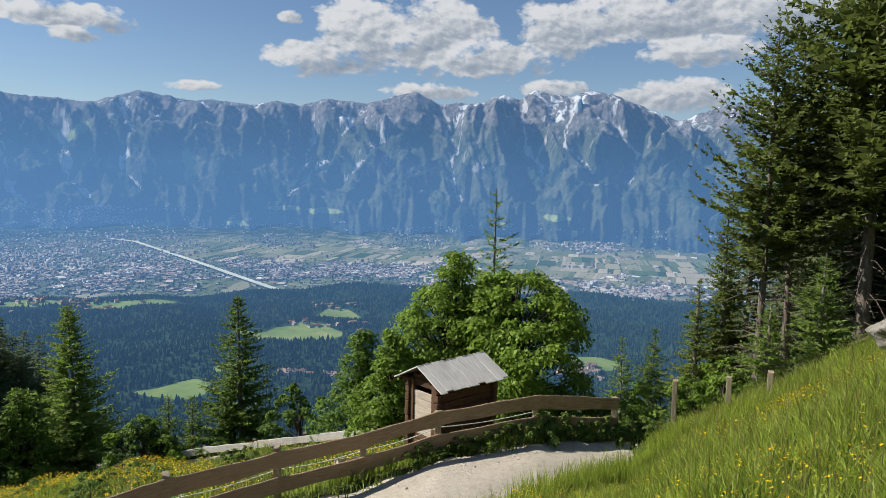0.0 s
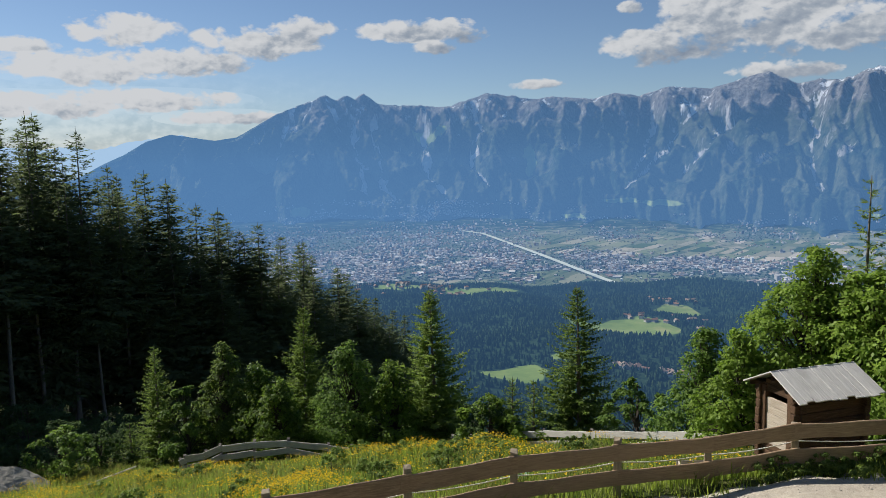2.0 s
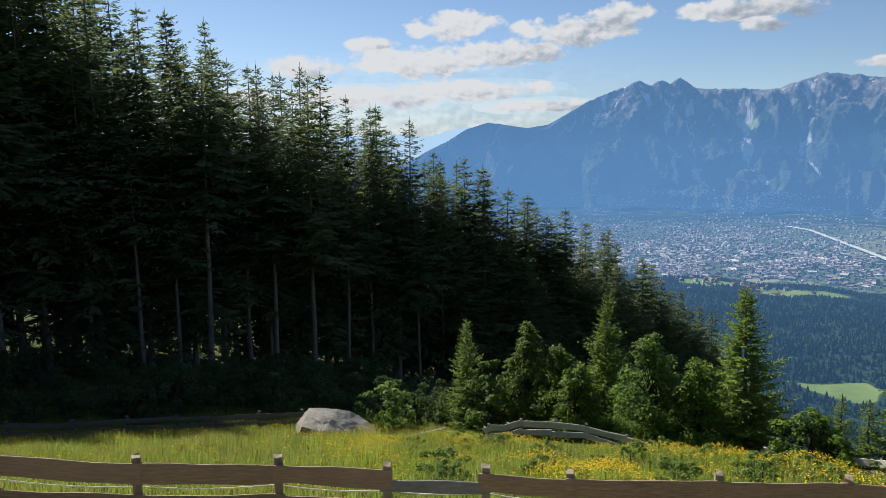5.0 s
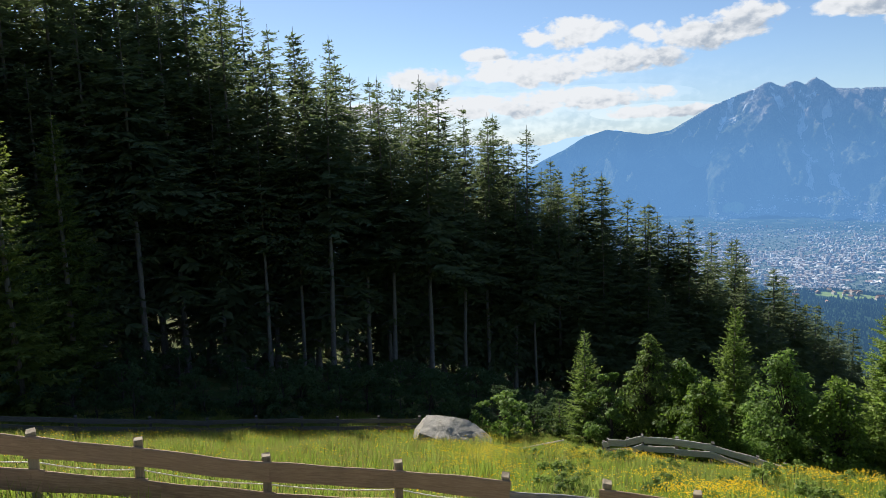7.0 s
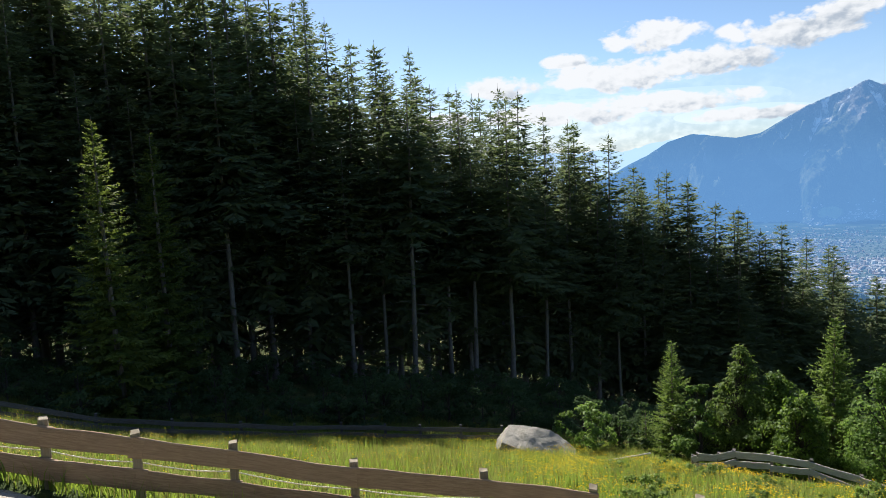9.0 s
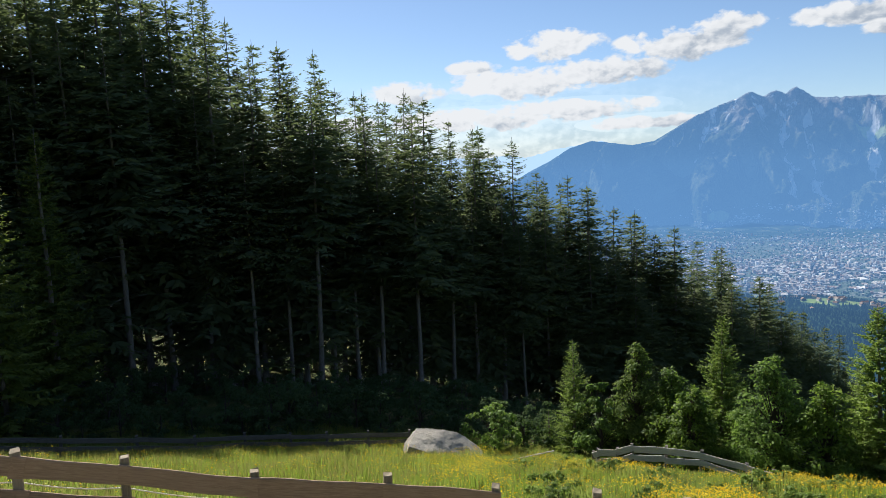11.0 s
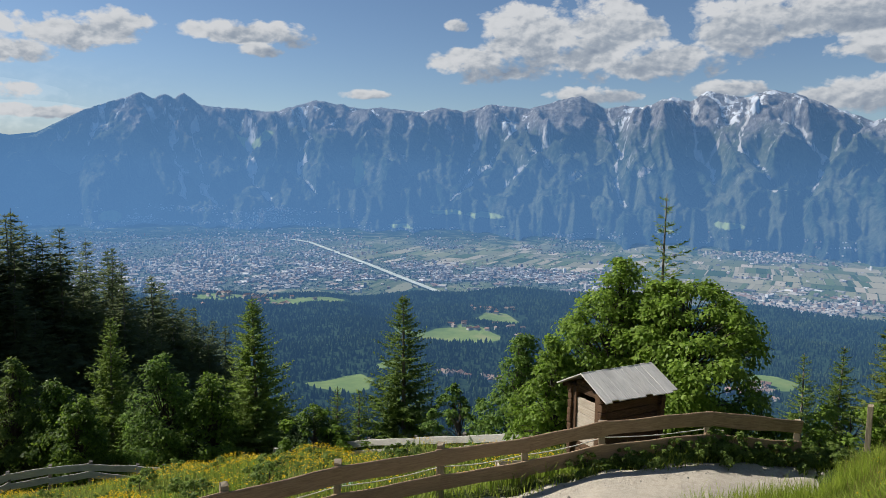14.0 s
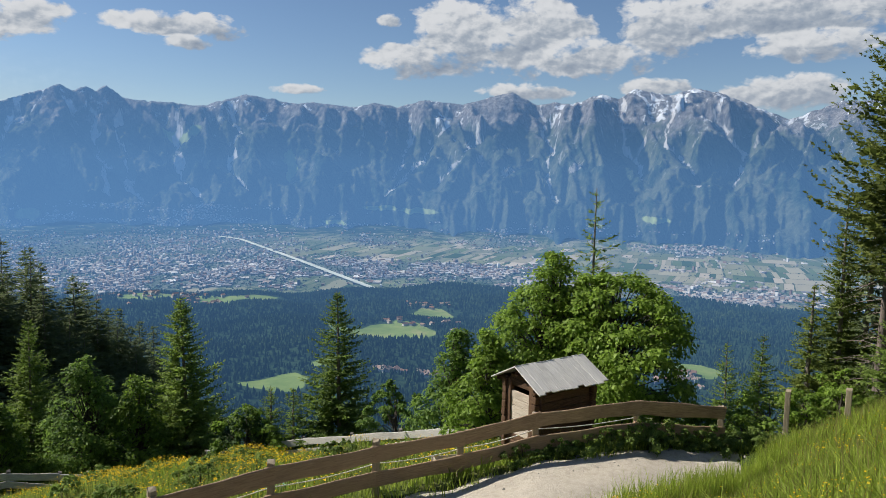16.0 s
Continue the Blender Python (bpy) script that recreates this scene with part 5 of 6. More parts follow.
def make_slope_trees():
    # young trees behind the meadow's edge
    larch = lambda s, h, r, sparse=0.12: conifer_parts(s, h, 0.3, r * 1.1, nb=11, gap=0.22, twigs=10, twig=0.22, droop=0.10, lift=0.22, hang=0.6, sparse=sparse, trunk=0.09, power=0.72, ragged=0.16, width=0.2, up=0.6)
    broad = lambda s, h, r, sparse=0.18: conifer_parts(s, h, 0.2, r, nb=13, gap=0.23, twigs=13, twig=0.18, droop=0.12, lift=0.20, hang=0.6, sparse=sparse, trunk=0.13, power=0.72, ragged=0.18, width=0.2, up=0.6)
    tree("larch", larch(1, 6.9, 1.45), BARK, YOUNG, 49.6, 42, "slender pale green young larch at the meadow edge")
    tree("birch", leafy_parts(2, 4.4, 1.35, 5500, 0.15, 40), TWIG_BARK, PALE_LEAF, 47.6, 40, "small pale leafed bushy tree")
    tree("young_alder", leafy_parts(3, 7.0, 2.2, 15000, 0.14, 170, low=0.03, taper=True, clump=0.21), TWIG_BARK, YOUNG, 44.6, 41, "bright green young tree with a pointed crown")
    tree("hazel", leafy_parts(4, 5.9, 2.4, 15000, 0.14, 150, low=0.03, taper=True), TWIG_BARK, LEAF, 42.2, 40, "round green leafy tree behind the weathered fence")
    tree("young_spruce", larch(5, 9.3, 2.1), BARK, YOUNG, 38.8, 42, "bright green young conifer with dense boughs")
    tree("hazel", leafy_parts(6, 4.7, 2.2, 12500, 0.14, 130, low=0.03, taper=True), TWIG_BARK, LEAF, 40.9, 38, "round green leafy tree behind the weathered fence")
    tree("maple", leafy_parts(7, 6.6, 2.5, 17000, 0.14, 160, low=0.03, taper=True), TWIG_BARK, PALE_LEAF, 35.2, 38, "pale green leafy tree with drooping clumps")
    tree("hazel", leafy_parts(8, 5.2, 2.3, 12500, 0.14, 130, low=0.03, taper=True), TWIG_BARK, LEAF, 31.9, 37, "low leafy shrub beside a large spruce")
    tree("broad_spruce", broad(9, 9.4, 2.9), BARK, YOUNG, 28.4, 38, "broad bushy spruce with light green shoots")
    tree("hazel", leafy_parts(10, 3.0, 1.5, 4500, 0.14), TWIG_BARK, LEAF, 24.3, 33, "low leafy shrub beside a large spruce")
    tree("young_spruce", larch(11, 4.2, 1.1), BARK, YOUNG, 22.3, 34, "short young spruce among shrubs")
    tree("young_spruce", larch(12, 3.6, 1.0), BARK, YOUNG, 20.6, 33, "short young spruce among shrubs")
    tree("broad_spruce", broad(13, 8.0, 2.5, 0.3), BARK, YOUNG, 17.0, 33, "upright green young spruce with airy boughs")
    tree("whitebeam", leafy_parts(14, 3.6, 1.1, 4500, 0.13, 40), TWIG_BARK, PALE_LEAF, 12.8, 30, "silvery green shrub with pale leaves")
    tree("maple", leafy_parts(15, 5.2, 2.0, 13000, 0.125, 130, low=0.03, taper=True), TWIG_BARK, PALE_LEAF, 7.9, 28, "pale green leafy tree beside the hut")
    tree("maple", leafy_parts(16, 4.2, 1.6, 9000, 0.12, 100, low=0.03, taper=True), TWIG_BARK, LEAF, 5.6, 24.5, "green leafy shrub beside the hut")
    # thicket between the young trees
    rng = random.Random(12)
    shrub = [leafy_parts(70 + i, 3.2, 2.0, 6000, 0.15, 60, low=0.02) for i in range(3)]
    for yw in np.arange(14.5, 49.5, 2.2):
        tree("thicket_shrub", shrub[rng.randrange(3)], TWIG_BARK, SHRUB, yw + rng.uniform(-0.7, 0.7), (34 if yw < 26 else 42) + rng.uniform(-1.5, 2.5), "dense dark green shrub between young trees", "bush", "thicket below the meadow", rng.uniform(0.75, 1.15) * (0.68 if yw < 26 else 1.0))
    # the big maple behind the hut with a spruce tip above it
    tree("big_maple", leafy_parts(17, 7.1, 3.3, 44000, 0.125, 300, low=0.04, taper=True, clump=0.19), TWIG_BARK, LEAF, 1.0, 25.5, "large dense green maple behind the hut")
    tree("big_maple", leafy_parts(18, 6.0, 2.9, 44000, 0.125, 280, low=0.08, clump=0.19), TWIG_BARK, LEAF, -4.1, 25.0, "large dense green maple behind the hut")
    tree("spruce_leader", conifer_parts(19, 9.7, 2.0, 1.9, nb=6, gap=0.5, twigs=10, twig=0.30, droop=0.06, lift=0.24, hang=0.4, sparse=0.05, trunk=0.09, power=0.75, width=0.17), BARK, YOUNG, -2.4, 27, "thin spruce rising out of the maples")
    # right of the road bend
    tree("young_larch", larch(20, 7.6, 1.5, 0.4), BARK, YOUNG, -12.6, 38, "thin young larch beside the road bend")
    tree("young_larch", larch(21, 8.0, 1.8, 0.3), BARK, YOUNG, -14.6, 40, "thin young larch beside the road bend")
    tree("young_spruce", larch(22, 4.4, 1.0), BARK, YOUNG, -9.8, 36, "short young spruce among shrubs")
    bushy = lambda s, h, r: conifer_parts(s, h, 0.3, r, nb=10, gap=0.27, twigs=10, twig=0.26, droop=0.3, lift=0.24, hang=0.6, sparse=0.12, trunk=0.14, ragged=0.25, width=0.2, up=0.5)
    tree("bushy_spruce", bushy(23, 6.6, 1.6), BARK, SUNLIT, -17.6, 31, "bushy spruce with light green shoots")
    tree("bushy_spruce", bushy(34, 10.5, 2.0), BARK, SUNLIT, -19.6, 34, "bushy spruce with light green shoots")
    tree("young_spruce", larch(35, 3.4, 1.2), BARK, YOUNG, -25.6, 24, "short young spruce among shrubs")
    tree("young_spruce", larch(36, 2.6, 1.0), BARK, YOUNG, -22.4, 23, "short young spruce among shrubs")
    pine = lambda s, h, base, r, tr, sp=0.1: conifer_parts(s, h, base, r * 1.25, nb=12, gap=0.30, twigs=13, twig=0.16, droop=0.14, lift=0.40, hang=0.5, bare=90, sparse=sp, trunk=tr, power=0.5, ragged=0.34, width=0.22, up=0.8)
    airy = "tall stone pine with a bare lower trunk and dead twigs"
    tree("stone_pine", pine(24, 14.2, 5.2, 2.0, 0.15), GREY_BARK, PINE, -21.9, 30, airy)
    tree("stone_pine", pine(25, 14.6, 5.6, 1.9, 0.15), GREY_BARK, PINE, -23.6, 32, airy)
    tree("stone_pine", pine(26, 20.5, 5.0, 3.0, 0.24), GREY_BARK, PINE, -28.2, 30, airy)
    tree("stone_pine", pine(27, 19.0, 4.0, 3.2, 0.22), GREY_BARK, PINE, -32.6, 32, airy)
    dense = lambda s, h, r: conifer_parts(s, h, 0.6, r, nb=9, gap=0.36, twigs=10, twig=0.25, droop=0.36, lift=0.24, hang=0.6, sparse=0.1, trunk=0.18, power=0.75, ragged=0.2, width=0.19, up=0.5)
    tree("stone_pine", dense(28, 13.4, 2.4), GREY_BARK, SPRUCE, -25.8, 37, "dense dark conifer between taller pines")
    fill = dense(29, 12.5, 2.6)
    for yw, d in ((-20.9, 38), (-23.6, 42), (-29.5, 40), (-33.5, 38), (-36, 34), (-31, 46), (-26.2, 44), (-19.8, 46), (-27.4, 35), (-30.2, 36), (-32.2, 37), (-25.0, 39), (-28.6, 42)):
        tree("background_spruce", fill, BARK, SPRUCE, yw, d, "dense dark conifer between taller pines", "tree", "conifers beside the bank", 1.0 if yw > -24.5 else 1.45)
    # paler spruces standing forward of the forest
    lone = dense(30, 15.5, 3.0)
    tree("lone_spruce", lone, BARK, SUNLIT, 91.0, 45, "lighter green spruce with sunlight put into its needle colour", scale=1.12)
    tree("lone_spruce", lone, BARK, SUNLIT, 87.7, 53, "lighter green spruce with sunlight put into its needle colour", scale=1.2)
    tree("rowan", leafy_parts(31, 3.0, 1.5, 3200, 0.15), TWIG_BARK, PALE_LEAF, 56.0, 40, "pale rowan bush behind the boulder", "bush")
    tree("young_spruce", larch(32, 2.6, 0.9), BARK, YOUNG, 51.6, 41, "short young spruce among shrubs")
    tree("hazel", leafy_parts(33, 2.4, 1.2, 2000, 0.15), TWIG_BARK, SHRUB, 53.6, 41, "low dark shrub at the meadow edge", "bush")


make_slope_trees()

# ---------------------------------------------------------------- grass and flowers
def patchy(x, y, s=1.0):
    return 0.5 + 0.25 * np.sin(x * 0.9 * s + 1.3 * np.sin(y * 0.5 * s)) + 0.25 * np.sin(y * 1.1 * s + 1.7 * np.sin(x * 0.43 * s) + 2)


def low_edge(x, y):
    """Shortens the meadow towards its lower edge, so that the camera sees the fences there."""
    yaw, d = np.degrees(np.arctan2(-x, y)), np.hypot(x, y)
    return 1 - 0.45 * np.clip((d - np.interp(yaw, KNOTS, EDGE_D) + 8) / 5, 0, 1) * np.clip((51 - yaw) / 4, 0, 1)


def blades(rng, x, y, h, w, lean, z=None):
    """One bent blade of three triangles a place."""
    n = len(x)
    z = ground(x, y) - 0.02 if z is None else z
    a, b = rng.uniform(0, 6.28, n), rng.uniform(0, 6.28, n)
    ux, uy = np.cos(a) * w / 2, np.sin(a) * w / 2
    lx, ly = np.cos(b) * lean * h, np.sin(b) * lean * h
    v = np.stack([np.stack([x - ux, y - uy, z], -1), np.stack([x + ux, y + uy, z], -1),
                  np.stack([x - ux * 0.7 + lx * 0.35, y - uy * 0.7 + ly * 0.35, z + h * 0.6], -1), np.stack([x + ux * 0.7 + lx * 0.35, y + uy * 0.7 + ly * 0.35, z + h * 0.6], -1),
                  np.stack([x + lx, y + ly, z + h], -1)], 1)
    f = np.array([[0, 1, 3], [0, 3, 2], [2, 3, 4]])
    return v.reshape(-1, 3), (f[None] + (np.arange(n) * 5)[:, None, None]).reshape(-1, 3)


def sector(rng, n, y0, y1, d0, d1):
    yaw, d = rng.uniform(y0, y1, n), np.sqrt(rng.uniform(d0 ** 2, d1 ** 2, n))
    return yaw, d, -np.sin(np.radians(yaw)) * d, np.cos(np.radians(yaw)) * d


def make_grass():
    rng = np.random.default_rng(3)
    # long grass on the bank: tufts of bent blades over a lower sward, with gaps between them
    yaw, d, x, y = sector(rng, 62000, -36, 4, 3.0, 22)
    bank = lambda yaw, d: (d < np.interp(yaw, KNOTS, NEAR_D) + 0.1 + 0.25 * np.sin(yaw * 2.3)) | ((yaw < -14.5) & (d < np.interp(yaw, KNOTS, FENCE_D) + 6))
    keep = bank(yaw, d)
    x, y = x[keep], y[keep]
    v, f = blades(rng, x, y, rng.uniform(0.06, 0.20, len(x)), rng.uniform(0.010, 0.026, len(x)), rng.uniform(0.3, 1.3, len(x)))
    tagged(part("bank_sward", mesh_of("grass", v, f), GRASS), "low green sward on the bank", "grass", kind="stuff")
    yaw, d, tx, ty = sector(rng, 13000, -36, 4, 3.0, 22)
    keep = bank(yaw, d) & (rng.random(len(tx)) < 0.35 + 0.65 * patchy(tx, ty, 2.2))
    tx, ty = tx[keep], ty[keep]
    tall = rng.uniform(0.14, 0.46, len(tx)) * (0.55 + 0.6 * patchy(tx, ty))
    who = np.repeat(np.arange(len(tx)), rng.integers(8, 20, len(tx)))
    x, y = tx[who] + rng.normal(0, 0.05, len(who)), ty[who] + rng.normal(0, 0.05, len(who))
    h = tall[who] * rng.uniform(0.5, 1.15, len(who))
    v, f = blades(rng, x, y, h, rng.uniform(0.010, 0.026, len(x)), rng.uniform(0.1, 1.3, len(x)) ** 1.2)
    tagged(part("bank_grass", mesh_of("grass", v, f), GRASS), "long fresh green grass on the bank", "grass", kind="stuff")
    pick = rng.random(len(x)) < 0.07
    v, f = blades(rng, x[pick], y[pick], h[pick] * 1.3 + 0.14, np.full(pick.sum(), 0.013), rng.uniform(0.05, 0.3, pick.sum()))
    tagged(part("bank_seed_stalks", mesh_of("stalks", v, f), HAY), "dry reddish seed stalks in the bank grass", "grass", kind="stuff")
    # tall tufts on the shoulder of the bank beside the road
    yaw, d, tx, ty = sector(rng, 1500, -17, -4, 13, 17.5)
    nd = np.interp(yaw, KNOTS, NEAR_D)
    keep = np.abs(d - nd + 0.15) < 0.45 + 0.3 * (yaw < -9)
    tx, ty = tx[keep], ty[keep]
    who = np.repeat(np.arange(len(tx)), 12)
    x, y = tx[who] + rng.normal(0, 0.05, len(who)), ty[who] + rng.normal(0, 0.05, len(who))
    v, f = blades(rng, x, y, rng.uniform(0.2, 0.75, len(tx))[who] * rng.uniform(0.5, 1.1, len(who)), rng.uniform(0.009, 0.018, len(who)), rng.uniform(0.05, 0.4, len(who)))
    tagged(part("shoulder_grass", mesh_of("grass", v, f), GRASS), "tall grass tufts on the road shoulder", "grass", kind="stuff")
    # shorter grass round the viewpoint and down to the road
    yaw, d, x, y = sector(rng, 16000, -180, 180, 0.3, 12)
    keep = (d < np.interp(yaw, KNOTS, NEAR_D) - 0.2) & ((yaw > 3.5) | (yaw < -35.5) | (d < 3.1))
    x, y = x[keep], y[keep]
    v, f = blades(rng, x, y, rng.uniform(0.05, 0.22, len(x)) * (0.4 + patchy(x, y, 2.1)), rng.uniform(0.007, 0.016, len(x)), rng.uniform(0.1, 0.8, len(x)))
    tagged(part("trodden_grass", mesh_of("grass", v, f), GRASS), "short trodden green grass of the bank", "grass", kind="stuff")
    # meadow beyond the fence
    yaw, d, x, y = sector(rng, 270000, -2, 104, 11.5, 47)
    keep = (d > np.interp(yaw, KNOTS, FENCE_D) - 0.25) & (d < np.interp(yaw, KNOTS, EDGE_D) + 1.5 + 6 * (yaw > 46))
    x, y = x[keep], y[keep]
    h = low_edge(x, y) * rng.uniform(0.14, 0.40, len(x)) * (0.35 + 0.7 * patchy(x, y) + 0.6 * patchy(y + 3, x, 2.9))
    v, f = blades(rng, x, y, h, rng.uniform(0.018, 0.036, len(x)), rng.uniform(0.1, 0.6, len(x)))
    tagged(part("meadow_grass", mesh_of("grass", v, f), MEADOW), "sunlit flowering mountain meadow grass", "grass", kind="stuff")
    yw = np.degrees(np.arctan2(-x, y))
    pick = rng.random(len(x)) < np.where(patchy(x, y, 0.6) > 0.45, 0.14, 0.04) + 0.20 * np.clip((yw - 50) / 12, 0, 1)
    v, f = blades(rng, x[pick], y[pick], h[pick] * 1.25 + 0.06, np.full(pick.sum(), 0.02), rng.uniform(0.05, 0.4, pick.sum()))
    tagged(part("meadow_dry_stalks", mesh_of("stalks", v, f), HAY), "dry straw-coloured stalks in the meadow", "grass", kind="stuff")
    # verge between road and fence
    yaw, d, x, y = sector(rng, 60000, -20, 104, 9, 22)
    fd = np.interp(yaw, KNOTS, FENCE_D)
    keep = (d > fd - np.where(yaw > 90, 0.1, 0.55) - 0.35 * patchy(x, y, 1.7)) & (d < fd + 0.4)
    x, y = x[keep], y[keep]
    v, f = blades(rng, x, y, rng.uniform(0.1, 0.44, len(x)) * (0.5 + 0.8 * patchy(x, y, 2.3)), rng.uniform(0.012, 0.026, len(x)), rng.uniform(0.1, 0.7, len(x)))
    tagged(part("verge_grass", mesh_of("grass", v, f), GRASS), "tufts of grass along the fence foot", "grass", kind="stuff")


def flowers(rng, x, y, lift, size):
    """Small five-sided cups."""
    n = len(x)
    z = ground(x, y) + lift
    a = np.arange(5) * 1.2566
    tx, ty = rng.normal(0, 0.35, n), rng.normal(0, 0.35, n)
    ring = np.stack([x[:, None] + np.cos(a)[None] * size[:, None], y[:, None] + np.sin(a)[None] * size[:, None],
                     z[:, None] + (np.cos(a)[None] * tx[:, None] + np.sin(a)[None] * ty[:, None]) * size[:, None] + size[:, None] * 0.5], -1)
    mid = np.stack([x, y, z], -1)[:, None]
    v = np.concatenate([ring, mid], 1)
    f = np.array([[i, (i + 1) % 5, 5] for i in range(5)])
    return v.reshape(-1, 3), (f[None] + (np.arange(n) * 6)[:, None, None]).reshape(-1, 3)


def make_flowers():
    rng = np.random.default_rng(9)
    # drifts: loose mounds, each a cloud of blossoms, and single ones between them
    n = 170
    yaw, d, cx, cy = sector(rng, n, 4, 98, 13, 38)
    size, count = rng.uniform(0.25, 0.95, n), rng.uniform(0.35, 1.0, n)
    count *= np.clip(1.35 - np.abs(yaw - 34) / 26, 0.08, 1) * 1200 * size ** 1.6
    who = np.repeat(np.arange(n), count.astype(int))
    x, y = cx[who] + rng.normal(0, 1.1, len(who)) * size[who], cy[who] + rng.normal(0, 0.7, len(who)) * size[who]
    mound = np.exp(-((x - cx[who]) ** 2 + (y - cy[who]) ** 2) / (size[who] ** 2 * 1.6)) * size[who] * 0.5
    _, _, x2, y2 = sector(rng, 6500, 0, 104, 12, 41)
    x, y, mound = np.concatenate([x, x2]), np.concatenate([y, y2]), np.concatenate([mound, np.zeros(len(x2))])
    yaw, d = np.degrees(np.arctan2(-x, y)), np.hypot(x, y)
    keep = (d > np.interp(yaw, KNOTS, FENCE_D) + 0.5) & (d < np.interp(yaw, KNOTS, EDGE_D) - 0.5)
    x, y, mound = x[keep], y[keep], mound[keep]
    lift = low_edge(x, y) * rng.uniform(0.20, 0.44, len(x)) + mound
    v, f = flowers(rng, x, y, lift, rng.uniform(0.011, 0.022, len(x)))
    stems = rng.random(len(x)) < 0.7
    sv, sf = blades(rng, x[stems], y[stems], lift[stems] + 0.02, np.full(stems.sum(), 0.022), rng.uniform(0.0, 0.12, stems.sum()))
    tagged(part("buttercup_stems", mesh_of("stems", sv, sf), MEADOW), "green leafy stems under the buttercups", "flowers", kind="stuff")
    tagged(part("meadow_buttercups", mesh_of("flowers", v, f), PETAL), "drifts of yellow buttercups in the meadow", "flowers", kind="stuff")
    yaw, d, x, y = sector(rng, 16000, -35, -4, 4, 18)
    keep = (rng.random(len(x)) < np.clip(0.5 * (patchy(x, y, 1.3) + patchy(y, x, 3.7)) * 2.6 - 1.35 + 0.15 * (yaw > -20) * (d > 12), 0, 1)) & ((d < np.interp(yaw, KNOTS, NEAR_D)) | (yaw < -15))
    x, y = x[keep], y[keep]
    v, f = flowers(rng, x, y, rng.uniform(0.15, 0.42, len(x)), rng.uniform(0.006, 0.014, len(x)))
    tagged(part("bank_buttercups", mesh_of("flowers", v, f), PETAL), "yellow buttercups on the grassy bank", "flowers", kind="stuff")


def make_herbs():
    rng = random.Random(17)
    meshes = [leafy_parts(90 + i, 0.62, 0.5, 1100, 0.06, 16, low=0.02) for i in range(3)]
    for _ in range(60):
        yw = rng.uniform(9, 55)
        d = rng.uniform(float(np.interp(yw, KNOTS, FENCE_D)) + 5, float(np.interp(yw, KNOTS, EDGE_D)) - 4)
        tree("herb_clump", meshes[rng.randrange(3)], TWIG_BARK, YOUNG, yw, d, "knee-high clump of broad green herbs", "herbs", "herb clumps in the meadow", rng.uniform(0.6, 1.3), sink=0.05)
    # dark leaf colour on these weeds holds part of the fence's shade
    for _ in range(80):
        yw = rng.uniform(-16, 3.5)
        d = float(np.interp(yw, KNOTS, FENCE_D)) + rng.uniform(-0.32, 0.05)
        tree("verge_weeds", meshes[rng.randrange(3)], TWIG_BARK, SHRUB, yw, d, "dark weeds growing along the fence foot", "herbs", "weeds along the fence", rng.uniform(0.4, 0.8), sink=0.05)
    # extra weeds, added to cover the lit lower board where shade belongs
    for yw in np.arange(-14.5, -3.0, 0.75):
        tree("verge_weeds", meshes[rng.randrange(3)], TWIG_BARK, SHRUB, yw, float(np.interp(yw, KNOTS, FENCE_D)) + rng.uniform(-0.25, -0.12), "dark weeds growing along the fence foot", "herbs", "weeds along the fence", rng.uniform(0.8, 1.1), sink=0.05)
    low = [leafy_parts(95 + i, 1.5, 1.0, 2600, 0.085, 22, low=0.04) for i in range(2)]
    for yw, d, s in ((-13.4, 23, 1.0), (-15.2, 24, 1.25), (-17.6, 24, 1.0), (-19.8, 24, 1.1), (-11, 25, 1.1), (-8, 23, 0.9)):
        tree("roadside_bush", low[rng.randrange(2)], TWIG_BARK, LEAF, yw, d, "low green bush at the road bend", "bush", "bushes at the road bend", s, sink=0.05)


def make_pebbles():
    rng = np.random.default_rng(31)
    yaw, d, x, y = sector(rng, 16000, -14, 112, 8.6, 19)
    near, far = np.interp(yaw, KNOTS, NEAR_D), np.interp(yaw, KNOTS, FENCE_D) - 0.4
    s = (d - near) / (far - near)
    edge = np.minimum(np.abs(s - 0.5), 0.5) * 2
    keep = (s > 0.0) & (s < 1.0) & (rng.random(len(x)) < 0.25 + 0.75 * edge ** 2)
    x, y = x[keep], y[keep]
    n = len(x)
    r = rng.uniform(0.012, 0.04, n) * rng.uniform(0.5, 1.2, n)
    v, f = cones(x, y, land(x, y) + 0.02, r * 1.3, r * rng.uniform(0.8, 1.3, n), rng.uniform(0, 6, n), 5)
    tagged(part("road_pebbles", mesh_of("pebbles", v, f), STONE), "loose grey stones on the gravel road", "stones", kind="stuff")


make_pebbles()
make_grass()
make_flowers()
make_herbs()

